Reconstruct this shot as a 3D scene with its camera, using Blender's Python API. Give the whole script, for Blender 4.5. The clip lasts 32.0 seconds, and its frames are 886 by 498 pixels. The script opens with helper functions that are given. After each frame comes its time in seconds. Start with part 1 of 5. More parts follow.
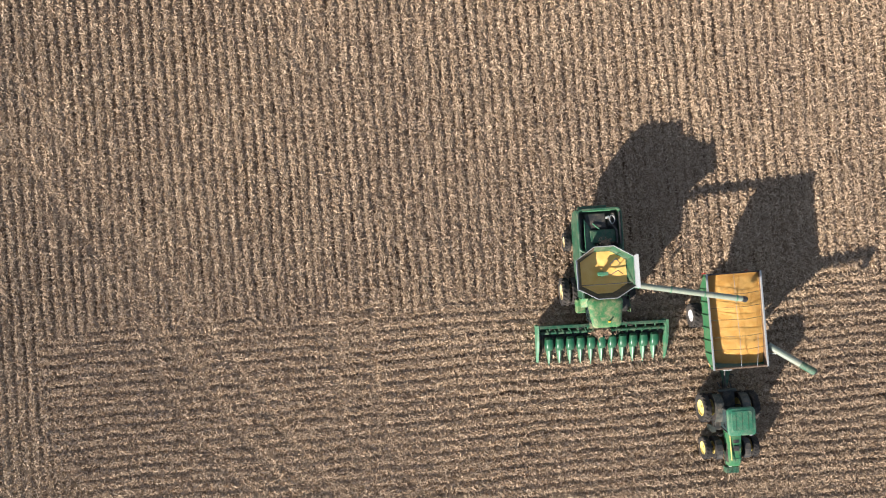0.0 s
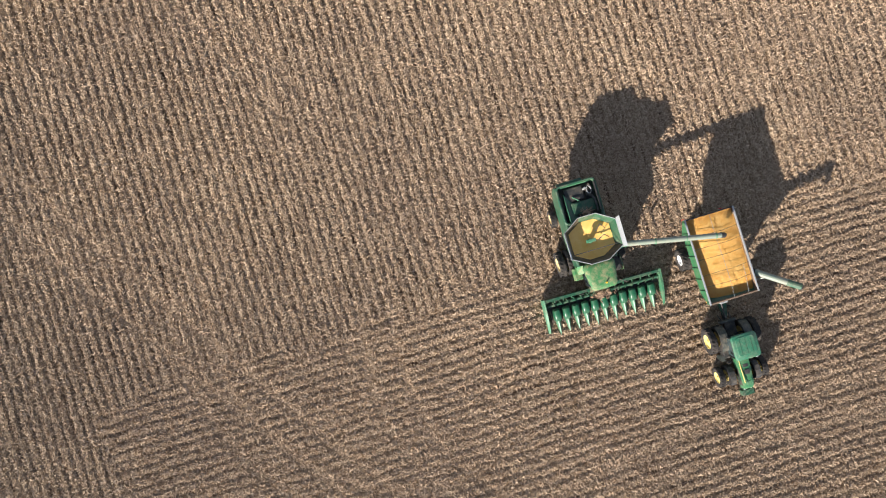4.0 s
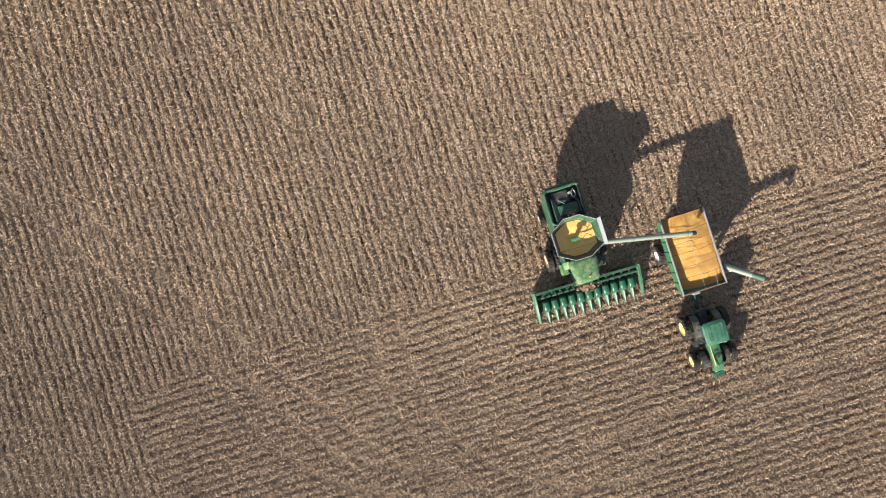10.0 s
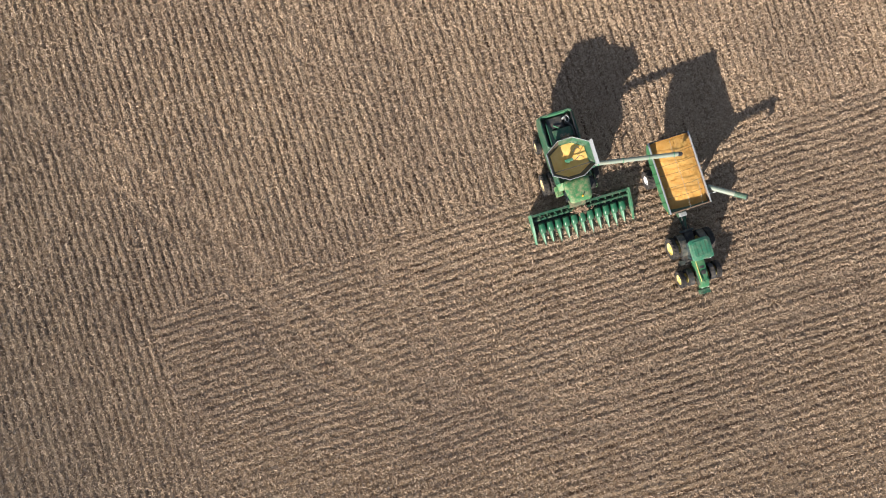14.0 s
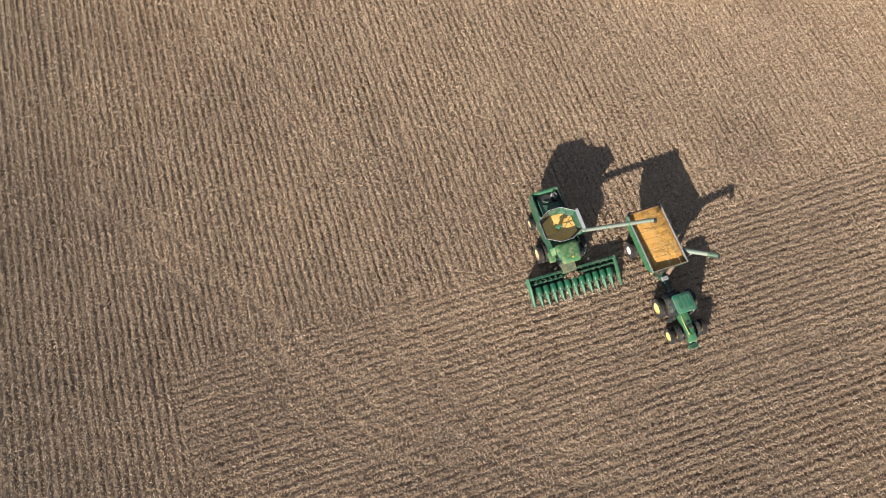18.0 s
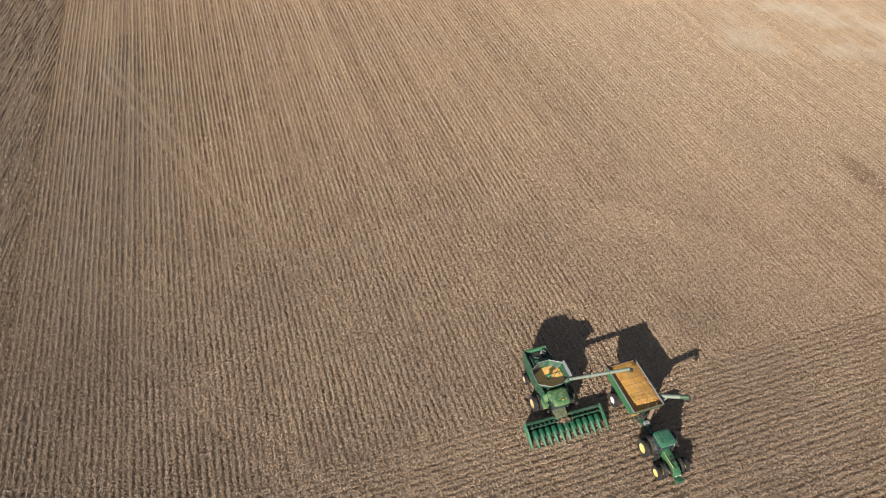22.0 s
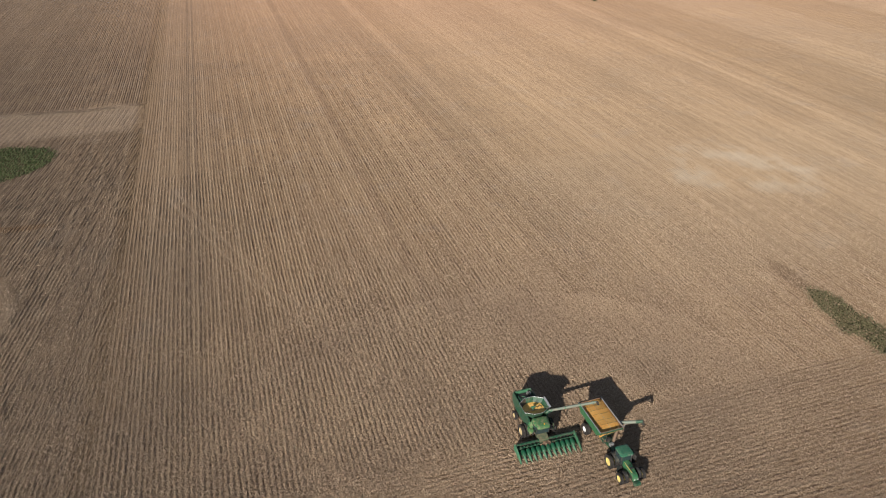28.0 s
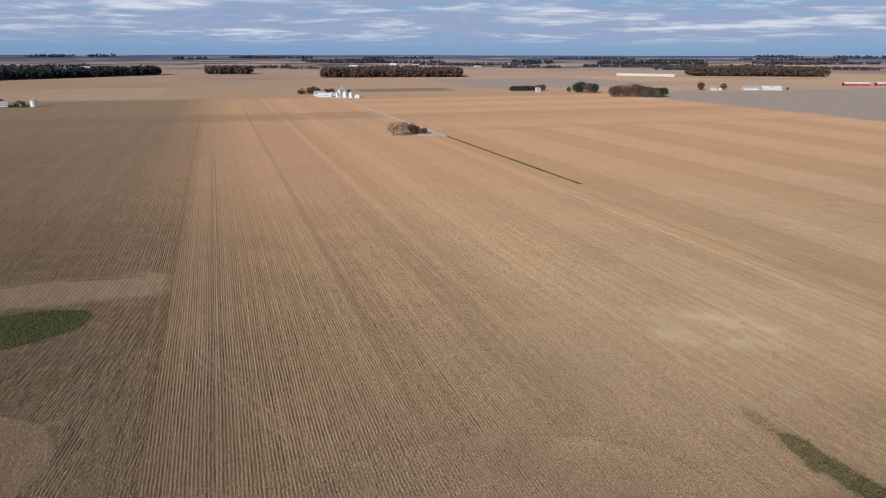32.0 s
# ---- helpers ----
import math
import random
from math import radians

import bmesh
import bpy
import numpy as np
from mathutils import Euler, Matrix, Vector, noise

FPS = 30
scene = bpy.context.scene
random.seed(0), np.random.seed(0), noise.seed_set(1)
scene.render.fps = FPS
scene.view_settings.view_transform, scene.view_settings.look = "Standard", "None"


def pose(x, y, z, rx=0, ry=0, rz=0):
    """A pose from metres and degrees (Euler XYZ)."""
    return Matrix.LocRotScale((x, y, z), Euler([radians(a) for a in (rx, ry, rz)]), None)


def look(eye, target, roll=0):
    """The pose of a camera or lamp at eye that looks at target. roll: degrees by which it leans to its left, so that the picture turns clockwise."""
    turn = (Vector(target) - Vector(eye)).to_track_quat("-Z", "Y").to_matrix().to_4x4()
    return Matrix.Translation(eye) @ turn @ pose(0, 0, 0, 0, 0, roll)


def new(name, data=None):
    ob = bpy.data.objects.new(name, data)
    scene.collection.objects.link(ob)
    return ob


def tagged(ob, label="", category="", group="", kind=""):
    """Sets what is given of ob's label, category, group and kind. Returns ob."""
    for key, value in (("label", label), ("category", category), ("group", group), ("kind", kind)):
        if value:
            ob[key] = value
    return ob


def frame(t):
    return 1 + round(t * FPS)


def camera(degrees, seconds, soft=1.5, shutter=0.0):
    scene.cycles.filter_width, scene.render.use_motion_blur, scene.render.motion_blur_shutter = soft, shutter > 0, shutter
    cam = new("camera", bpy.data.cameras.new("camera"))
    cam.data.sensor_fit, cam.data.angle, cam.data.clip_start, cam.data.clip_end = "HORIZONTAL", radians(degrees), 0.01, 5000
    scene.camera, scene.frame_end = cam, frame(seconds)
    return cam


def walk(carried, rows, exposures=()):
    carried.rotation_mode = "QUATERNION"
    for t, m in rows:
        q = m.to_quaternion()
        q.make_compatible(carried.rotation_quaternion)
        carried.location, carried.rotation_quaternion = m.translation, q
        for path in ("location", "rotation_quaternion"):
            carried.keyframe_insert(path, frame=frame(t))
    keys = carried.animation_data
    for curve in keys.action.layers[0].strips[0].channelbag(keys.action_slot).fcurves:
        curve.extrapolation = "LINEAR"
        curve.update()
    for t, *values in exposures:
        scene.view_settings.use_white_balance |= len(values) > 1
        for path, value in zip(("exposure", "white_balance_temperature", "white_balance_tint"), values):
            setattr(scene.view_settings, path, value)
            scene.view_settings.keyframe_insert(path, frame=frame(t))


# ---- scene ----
cam = camera(66.64, 32.0, soft=1.1)
METRES, EYE, TILT, LEAN, TURN = 102.5, 49.46, -89.226, -0.524, 0.0
ROWS = [
    (0.0, 0.0, 0.0, 0.0, 0.0, 0.0, -0.0),
    (0.5, -0.0001, -0.0046, 0.0002, -0.02, -0.04, 1.75),
    (1.0, 0.0001, -0.0092, 0.0001, -0.02, -0.0, 3.68),
    (1.5, -0.0001, -0.0139, -0.0, -0.05, 0.02, 5.51),
    (2.0, 0.0004, -0.0185, 0.0005, -0.03, -0.02, 7.19),
    (2.5, 0.0005, -0.0232, 0.0004, -0.04, 0.01, 9.01),
    (3.0, 0.0003, -0.0279, 0.0006, -0.07, -0.01, 10.67),
    (3.5, 0.0006, -0.0324, 0.0007, -0.04, -0.01, 11.62),
    (5.5, -0.0002, -0.0512, 0.0005, -0.06, -0.01, 14.67),
    (6.0, 0.0002, -0.0558, 0.0003, -0.04, -0.0, 14.8),
    (6.5, 0.0004, -0.0606, 0.0002, -0.03, -0.01, 14.75),
    (7.0, 0.0005, -0.0652, 0.0005, -0.03, -0.04, 14.62),
    (7.5, 0.001, -0.0699, 0.0004, 0.02, -0.05, 13.75),
    (8.0, 0.0008, -0.0745, 0.0005, -0.0, -0.06, 13.1),
    (8.5, 0.0009, -0.0791, 0.0007, -0.0, -0.11, 13.1),
    (9.0, 0.001, -0.0836, 0.0005, 0.01, -0.09, 13.09),
    (9.5, 0.001, -0.0882, 0.0007, 0.01, -0.09, 13.08),
    (10.0, 0.0014, -0.0924, 0.0005, 0.04, -0.07, 13.08),
    (10.5, 0.0013, -0.0969, 0.0003, 0.03, -0.08, 13.07),
    (11.0, 0.0009, -0.1016, -0.0024, 0.04, -0.05, 13.07),
    (11.5, -0.0005, -0.1062, -0.0082, 0.05, -0.04, 13.07),
    (12.0, -0.0025, -0.1108, -0.0168, 0.07, -0.04, 13.07),
    (12.5, -0.0053, -0.1152, -0.0287, 0.08, 0.04, 13.08),
    (13.0, -0.0086, -0.1195, -0.0415, 0.1, 0.01, 13.09),
    (13.5, -0.0125, -0.124, -0.0562, 0.1, 0.07, 13.09),
    (15.5, -0.0312, -0.1415, -0.1297, 0.21, 6.71, 13.2),
    (16.0, -0.0369, -0.1459, -0.1499, 0.19, 9.34, 13.22),
    (16.5, -0.0426, -0.1504, -0.1703, 0.18, 12.11, 13.25),
    (17.0, -0.0489, -0.1548, -0.1912, 0.15, 14.87, 13.27),
    (17.5, -0.0545, -0.1594, -0.2124, 0.19, 17.64, 13.31),
    (18.0, -0.0601, -0.1639, -0.2339, 0.21, 20.48, 13.34),
    (18.5, -0.066, -0.1685, -0.2554, 0.21, 23.34, 13.35),
    (19.0, -0.0716, -0.1729, -0.2773, 0.26, 26.28, 13.37),
    (19.5, -0.0777, -0.1775, -0.2988, 0.25, 29.23, 13.4),
    (20.0, -0.0842, -0.182, -0.3206, 0.23, 32.35, 13.44),
    (20.5, -0.0908, -0.186, -0.3435, 0.22, 35.6, 13.46),
    (21.0, -0.0974, -0.1905, -0.3651, 0.21, 38.72, 13.5),
    (21.5, -0.103, -0.1955, -0.3866, 0.25, 41.83, 13.5),
    (22.0, -0.1095, -0.1999, -0.4091, 0.27, 44.55, 13.54),
    (22.5, -0.1159, -0.204, -0.4321, 0.26, 45.4, 13.53),
    (23.0, -0.1215, -0.209, -0.4539, 0.29, 45.42, 13.52),
    (23.5, -0.1279, -0.2143, -0.4759, 0.27, 45.43, 13.53),
    (24.0, -0.134, -0.2194, -0.4979, 0.28, 45.45, 13.52),
    (24.5, -0.14, -0.2248, -0.5197, 0.28, 45.67, 13.52),
    (25.0, -0.1457, -0.2302, -0.5416, 0.31, 46.83, 13.51),
    (25.5, -0.1523, -0.2355, -0.5631, 0.28, 48.57, 13.54),
    (27.5, -0.1778, -0.2558, -0.6498, 0.26, 56.34, 13.64),
    (28.0, -0.1839, -0.2607, -0.6719, 0.27, 58.3, 13.64),
    (28.5, -0.1902, -0.2657, -0.6934, 0.26, 60.23, 13.65),
    (29.0, -0.1962, -0.2706, -0.7151, 0.26, 62.19, 13.66),
    (29.5, -0.2023, -0.2756, -0.7364, 0.25, 64.1, 13.67),
    (30.0, -0.209, -0.2807, -0.758, 0.23, 66.02, 13.69),
    (30.5, -0.2152, -0.2857, -0.7792, 0.23, 67.93, 13.71),
    (31.0, -0.2212, -0.2907, -0.801, 0.22, 69.79, 13.73),
    (31.5, -0.2273, -0.2963, -0.822, 0.22, 71.59, 13.75),
    (32.0, -0.2331, -0.301, -0.8439, 0.23, 72.93, 13.75),
]
EXPOSURES = ((0.0, 1.40), (13.0, 1.37), (19.0, 1.02), (23.0, 0.66), (28.0, 0.35), (30.0, 0.25), (32.0, 0.08))
walk(cam, [(t, pose(0, 0, EYE, TILT, LEAN, TURN) @ pose(METRES * x, METRES * y, METRES * z, 90 + pitch, roll, yaw)) for t, x, y, z, yaw, pitch, roll in ROWS],
     exposures=EXPOSURES)

# ---- light ----
SUN_AZ, SUN_EL = radians(219.3), radians(21.2)
sun_way = Vector((math.sin(SUN_AZ) * math.cos(SUN_EL), math.cos(SUN_AZ) * math.cos(SUN_EL), math.sin(SUN_EL)))
sun = new("sun", bpy.data.lights.new("sun", "SUN"))
sun.data.energy, sun.data.angle, sun.data.color = 5.0, radians(0.53), (1.0, 0.915, 0.85)
sun.matrix_world = look(sun_way * 100, (0, 0, 0))


class Nodes:
    """Small helper that strings shader nodes together."""

    def __init__(self, tree):
        self.t, self.n, self.l = tree, tree.nodes, tree.links
        self.n.clear()

    def put(self, socket, value):
        if isinstance(value, bpy.types.NodeSocket):
            self.l.new(value, socket)
        elif isinstance(value, (tuple, list)) and len(value) == 3 and socket.type == "RGBA":
            socket.default_value = (*value, 1)
        else:
            socket.default_value = value

    def node(self, kind, out=0, props=(), **ins):
        nd = self.n.new(kind)
        for k, v in dict(props).items():
            if k == "operation":
                nd.operation = v
            elif k == "use_clamp":
                nd.use_clamp = v
            elif k == "data_type":
                nd.data_type = v
            elif k == "interpolation_type":
                nd.interpolation_type = v
            elif k == "noise_dimensions":
                nd.noise_dimensions = v
        for k, v in ins.items():
            self.put(nd.inputs[int(k[1:]) if k[0] == "i" and k[1:].isdigit() else k.replace("_", " ")], v)
        return nd.outputs[out]

    def math(self, op, a, b=0.0, c=0.0, clamp=False):
        return self.node("ShaderNodeMath", 0, {"operation": op, "use_clamp": clamp}, i0=a, i1=b, i2=c)

    def add(self, a, b): return self.math("ADD", a, b)
    def sub(self, a, b): return self.math("SUBTRACT", a, b)
    def mul(self, a, b): return self.math("MULTIPLY", a, b)

    def step(self, x, lo, hi, a=0.0, b=1.0):
        return self.node("ShaderNodeMapRange", 0, {"interpolation_type": "SMOOTHSTEP"}, i0=x, i1=lo, i2=hi, i3=a, i4=b)

    def mix(self, f, a, b, blend="MIX"):
        nd = self.n.new("ShaderNodeMix")
        nd.data_type, nd.blend_type = "RGBA", blend
        self.put(nd.inputs[0], f), self.put(nd.inputs[6], a), self.put(nd.inputs[7], b)
        return nd.outputs[2]

    def noise(self, vec, scale, detail=3.0, rough=0.55, distort=0.0, out=0):
        return self.node("ShaderNodeTexNoise", out, (), Vector=vec, Scale=scale, Detail=detail, Roughness=rough, Distortion=distort)

    def xyz(self, x, y, z=0.0):
        return self.node("ShaderNodeCombineXYZ", 0, (), X=x, Y=y, Z=z)

    def ramp(self, f, stops):
        nd = self.n.new("ShaderNodeValToRGB")
        e = nd.color_ramp.elements
        while len(e) < len(stops):
            e.new(0.5)
        for k, (p, c) in zip(e, stops):
            k.position, k.color = p, (*c, 1)
        self.put(nd.inputs[0], f)
        return nd.outputs[0]

    def bump(self, h, strength, distance):
        return self.node("ShaderNodeBump", 0, (), Strength=strength, Distance=distance, Height=h)

    def surface(self, color, rough=0.8, normal=None, metal=0.0, spec=0.3, **more):
        nd = self.n.new("ShaderNodeBsdfPrincipled")
        for k, v in {"Base Color": color, "Roughness": rough, "Metallic": metal, "Specular IOR Level": spec, **more}.items():
            self.put(nd.inputs[k], v)
        if normal is not None:
            self.l.new(normal, nd.inputs["Normal"])
        out = self.n.new("ShaderNodeOutputMaterial")
        self.l.new(nd.outputs[0], out.inputs[0])


def material(name):
    m = bpy.data.materials.new(name)
    m.use_nodes = True
    return m, Nodes(m.node_tree)


world = bpy.data.worlds.new("sky")
scene.world = world
world.use_nodes = True
w = Nodes(world.node_tree)
sky_node = w.n.new("ShaderNodeTexSky")
sky_node.sky_type, sky_node.sun_disc, sky_node.sun_elevation, sky_node.sun_rotation = "NISHITA", False, SUN_EL, SUN_AZ
sky_node.air_density, sky_node.dust_density, sky_node.ozone_density = 1.0, 0.6, 1.6
sky = sky_node.outputs[0]
way = w.node("ShaderNodeTexCoord", 0)
sp = w.n.new("ShaderNodeSeparateXYZ")
w.l.new(way, sp.inputs[0])
up = w.math("MAXIMUM", sp.outputs[2], 0.006)
deck = w.xyz(w.math("DIVIDE", sp.outputs[0], w.add(up, 0.05)), w.math("DIVIDE", sp.outputs[1], w.add(up, 0.05)))
big = w.noise(deck, 0.22, 3.0, 0.55)
small = w.noise(deck, 1.1, 7.0, 0.62, 0.2)
cover = w.step(w.add(w.mul(big, 0.55), w.mul(small, 0.6)), 0.435, 0.56)
cover = w.mul(cover, w.step(up, 0.006, 0.030))
shade = w.step(w.noise(w.xyz(w.math("DIVIDE", sp.outputs[0], w.add(up, 0.054)), w.math("DIVIDE", sp.outputs[1], w.add(up, 0.054)), 0.7), 0.8, 7.0, 0.62, 0.2), 0.46, 0.68)
cloud = w.mix(shade, (6.6, 8.0, 11.8), (15.4, 15.9, 17.6))
blue = w.mix(0.7, sky, (4.5, 8.4, 15.2))
sky_out = w.mix(w.mul(cover, 0.85), blue, cloud)
gain = w.step(up, 0.12, 0.60, 1.55, 0.46)
sky_out = w.mix(1.0, sky_out, w.xyz(gain, gain, gain), "MULTIPLY")
bg = w.node("ShaderNodeBackground", 0, (), Color=sky_out, Strength=0.029)
wo = w.n.new("ShaderNodeOutputWorld")
w.l.new(bg, wo.inputs[0])

# ---- materials of the machines and buildings ----


def plain(name, color, rough=0.5, metal=0.0, spec=0.4, dust=0.25, dust_color=(0.30, 0.24, 0.17), grain=6.0, bump=0.0):
    """Paint, metal or rubber with blotchy dust and fine wear."""
    m, n = material(name)
    at = n.node("ShaderNodeTexCoord", 3)
    a = n.noise(at, grain * 0.35, 4.0, 0.65)
    b = n.noise(at, grain * 4.0, 3.0, 0.7)
    cover = n.mul(n.step(n.add(n.mul(a, 0.7), n.mul(b, 0.4)), 0.45, 0.80), dust)
    worn = n.mix(n.step(b, 0.35, 0.7), [c * 0.82 for c in color], [min(1, c * 1.12) for c in color])
    col = n.mix(cover, worn, dust_color)
    normal = n.bump(b, bump, 0.02) if bump else None
    n.surface(col, n.add(n.mul(cover, 0.5), rough), normal, metal=metal, spec=spec)
    return m


GREEN = plain("green_paint", (0.014, 0.078, 0.040), 0.46, dust=0.38)
GREEN_PALE = plain("dusty_green_paint", (0.040, 0.180, 0.090), 0.48, dust=0.40)
GREEN_DIRTY = plain("straw_strewn_green_paint", (0.035, 0.165, 0.055), 0.5, dust=0.95, grain=9.0, dust_color=(0.33, 0.27, 0.15))
GREEN_BRIGHT = plain("bright_green_paint", (0.024, 0.135, 0.052), 0.42, dust=0.30)
GREEN_POLY = plain("green_plastic", (0.009, 0.082, 0.038), 0.32, dust=0.18)
YELLOW = plain("yellow_paint", (0.76, 0.62, 0.20), 0.45, dust=0.35)
GREY = plain("galvanised_sheet", (0.42, 0.44, 0.43), 0.45, metal=0.5, dust=0.3)
GREY_GREEN = plain("faded_grey_green_paint", (0.175, 0.215, 0.165), 0.5, dust=0.5)
DARK = plain("black_steel", (0.022, 0.024, 0.024), 0.55, dust=0.35)
RUBBER = plain("tyre_rubber", (0.026, 0.025, 0.024), 0.8, dust=0.55, dust_color=(0.16, 0.13, 0.10), spec=0.2)
WHITE = plain("white_paint", (0.80, 0.80, 0.78), 0.45, dust=0.12)
RUST = plain("brown_inner_sheet", (0.16, 0.105, 0.065), 0.65, dust=0.5)
POLY_TIP = plain("worn_pale_green_plastic", (0.078, 0.200, 0.115), 0.4, dust=0.3)
CAKED = plain("chaff_caked_green_paint", (0.075, 0.105, 0.055), 0.8, dust=0.95, grain=11.0, dust_color=(0.27, 0.20, 0.125), bump=0.6)
TANK_SHADED = plain("shaded_tank_inside", (0.06, 0.050, 0.030), 0.6, dust=0.5)
FENDER = plain("dusty_dark_fender", (0.032, 0.042, 0.038), 0.5, dust=0.5)
TAN_YELLOW = plain("mud_dulled_yellow_paint", (0.55, 0.44, 0.22), 0.55, dust=0.6)
GREEN_ROOF = plain("dusty_roof_green_paint", (0.026, 0.145, 0.078), 0.5, dust=0.35)
AMBER = plain("amber_lens", (0.9, 0.45, 0.03), 0.25, dust=0.0)
RED = plain("red_lens", (0.45, 0.02, 0.015), 0.3, dust=0.0)
TRASH = plain("dry_husks", (0.33, 0.22, 0.14), 0.9, dust=0.7, grain=14.0, dust_color=(0.45, 0.33, 0.22), bump=0.8)

GLASS, n = material("tinted_cab_glass")
n.surface((0.03, 0.05, 0.05), 0.05, spec=0.6)

CORN, n = material("shelled_corn")
at = n.node("ShaderNodeNewGeometry", 0)
k = n.node("ShaderNodeTexVoronoi", 0, (), Vector=at, Scale=70.0)
blot = n.noise(at, 1.6, 4.0, 0.6)
n.surface(n.mix(1.0, n.ramp(blot, ((0.3, (0.86, 0.50, 0.125)), (0.7, (0.92, 0.61, 0.21)))), n.ramp(k, ((0.0, (1.0, 1.0, 1.0)), (0.8, (0.88, 0.84, 0.78)))), "MULTIPLY"),
          0.6, n.bump(n.add(n.mul(k, -0.3), n.noise(at, 9.0, 3.0)), 0.25, 0.03), spec=0.25)

# ---- shape helpers ----


def mesh_of(name, bm, mat, smooth=False):
    bmesh.ops.recalc_face_normals(bm, faces=bm.faces)
    me = bpy.data.meshes.new(name)
    bm.to_mesh(me), bm.free()
    me.materials.append(mat)
    if smooth:
        me.shade_smooth()
        me.set_sharp_from_angle(angle=radians(38))
    return me


def part(name, bm, mat, parent=None, label="", smooth=False):
    """Links a bmesh (or a mesh) as one object under a thing or a part."""
    me = bm if isinstance(bm, bpy.types.Mesh) else mesh_of(name, bm, mat, smooth)
    ob = new(name, me)
    ob.parent = parent
    return tagged(ob, label)


def thing(name, m, label, category, group="", kind=""):
    ob = new(name)
    ob.matrix_world = m
    return tagged(ob, label, category, group, kind)


def B(): return bmesh.new()


def box(bm, x0, x1, y0, y1, z0, z1, bev=0.0, m=None):
    vs = bmesh.ops.create_cube(bm, size=1.0)["verts"]
    bmesh.ops.scale(bm, vec=(x1 - x0, y1 - y0, z1 - z0), verts=vs)
    bmesh.ops.translate(bm, vec=((x0 + x1) / 2, (y0 + y1) / 2, (z0 + z1) / 2), verts=vs)
    if m is not None:
        bmesh.ops.transform(bm, matrix=m, verts=vs)
    if bev:
        es = {e for v in vs for e in v.link_edges}
        bmesh.ops.bevel(bm, geom=list(es), offset=bev, segments=2, affect="EDGES", profile=0.5)
    return bm


def tube(bm, p0, p1, r0, r1=None, n=12, caps=True):
    p0, p1 = Vector(p0), Vector(p1)
    r1 = r0 if r1 is None else r1
    q = (p1 - p0).to_track_quat("Z", "Y")
    a = [bm.verts.new(p0 + q @ Vector((r0 * math.cos(2 * math.pi * k / n), r0 * math.sin(2 * math.pi * k / n), 0))) for k in range(n)]
    b = [bm.verts.new(p1 + q @ Vector((r1 * math.cos(2 * math.pi * k / n), r1 * math.sin(2 * math.pi * k / n), 0))) for k in range(n)]
    for k in range(n):
        bm.faces.new((a[k], a[(k + 1) % n], b[(k + 1) % n], b[k]))
    if caps:
        bm.faces.new(a[::-1]), bm.faces.new(b)
    return bm


def pipe(bm, points, r, n=8):
    for a, b in zip(points, points[1:]):
        tube(bm, a, b, r, n=n)
    return bm


def loft(bm, rings, caps=True, close=True):
    vs = [[bm.verts.new(p) for p in r] for r in rings]
    m = len(vs[0])
    for a, b in zip(vs, vs[1:]):
        for k in range(m if close else m - 1):
            bm.faces.new((a[k], a[(k + 1) % m], b[(k + 1) % m], b[k]))
    if caps:
        bm.faces.new(vs[0][::-1]), bm.faces.new(vs[-1])
    return bm


def plate(bm, quad, thick):
    """A sheet of that thickness on four or more corners in order."""
    q = [Vector(p) for p in quad]
    nn = (q[1] - q[0]).cross(q[2] - q[0]).normalized() * (thick / 2)
    return loft(bm, [[p - nn for p in q], [p + nn for p in q]])


def rounded(cx, cy, hx, hy, r, z, n=4):
    """A rounded rectangle as a ring."""
    out = []
    for sx, sy, a0 in ((1, 1, 0), (-1, 1, 90), (-1, -1, 180), (1, -1, 270)):
        for k in range(n + 1):
            a = radians(a0 + 90 * k / n)
            out.append((cx + sx * (hx - r) + r * math.cos(a), cy + sy * (hy - r) + r * math.sin(a), z))
    return out


def lathe(bm, profile, n=28):
    """A closed profile of (radius, x) turned about the x axis."""
    rings = []
    for k in range(n):
        a = 2 * math.pi * k / n
        rings.append([bm.verts.new((x, r * math.cos(a), r * math.sin(a))) for r, x in profile])
    m = len(profile)
    for k in range(n):
        a, b = rings[k], rings[(k + 1) % n]
        for j in range(m):
            bm.faces.new((a[j], a[(j + 1) % m], b[(j + 1) % m], b[j]))
    return bm


WHEELS = {}


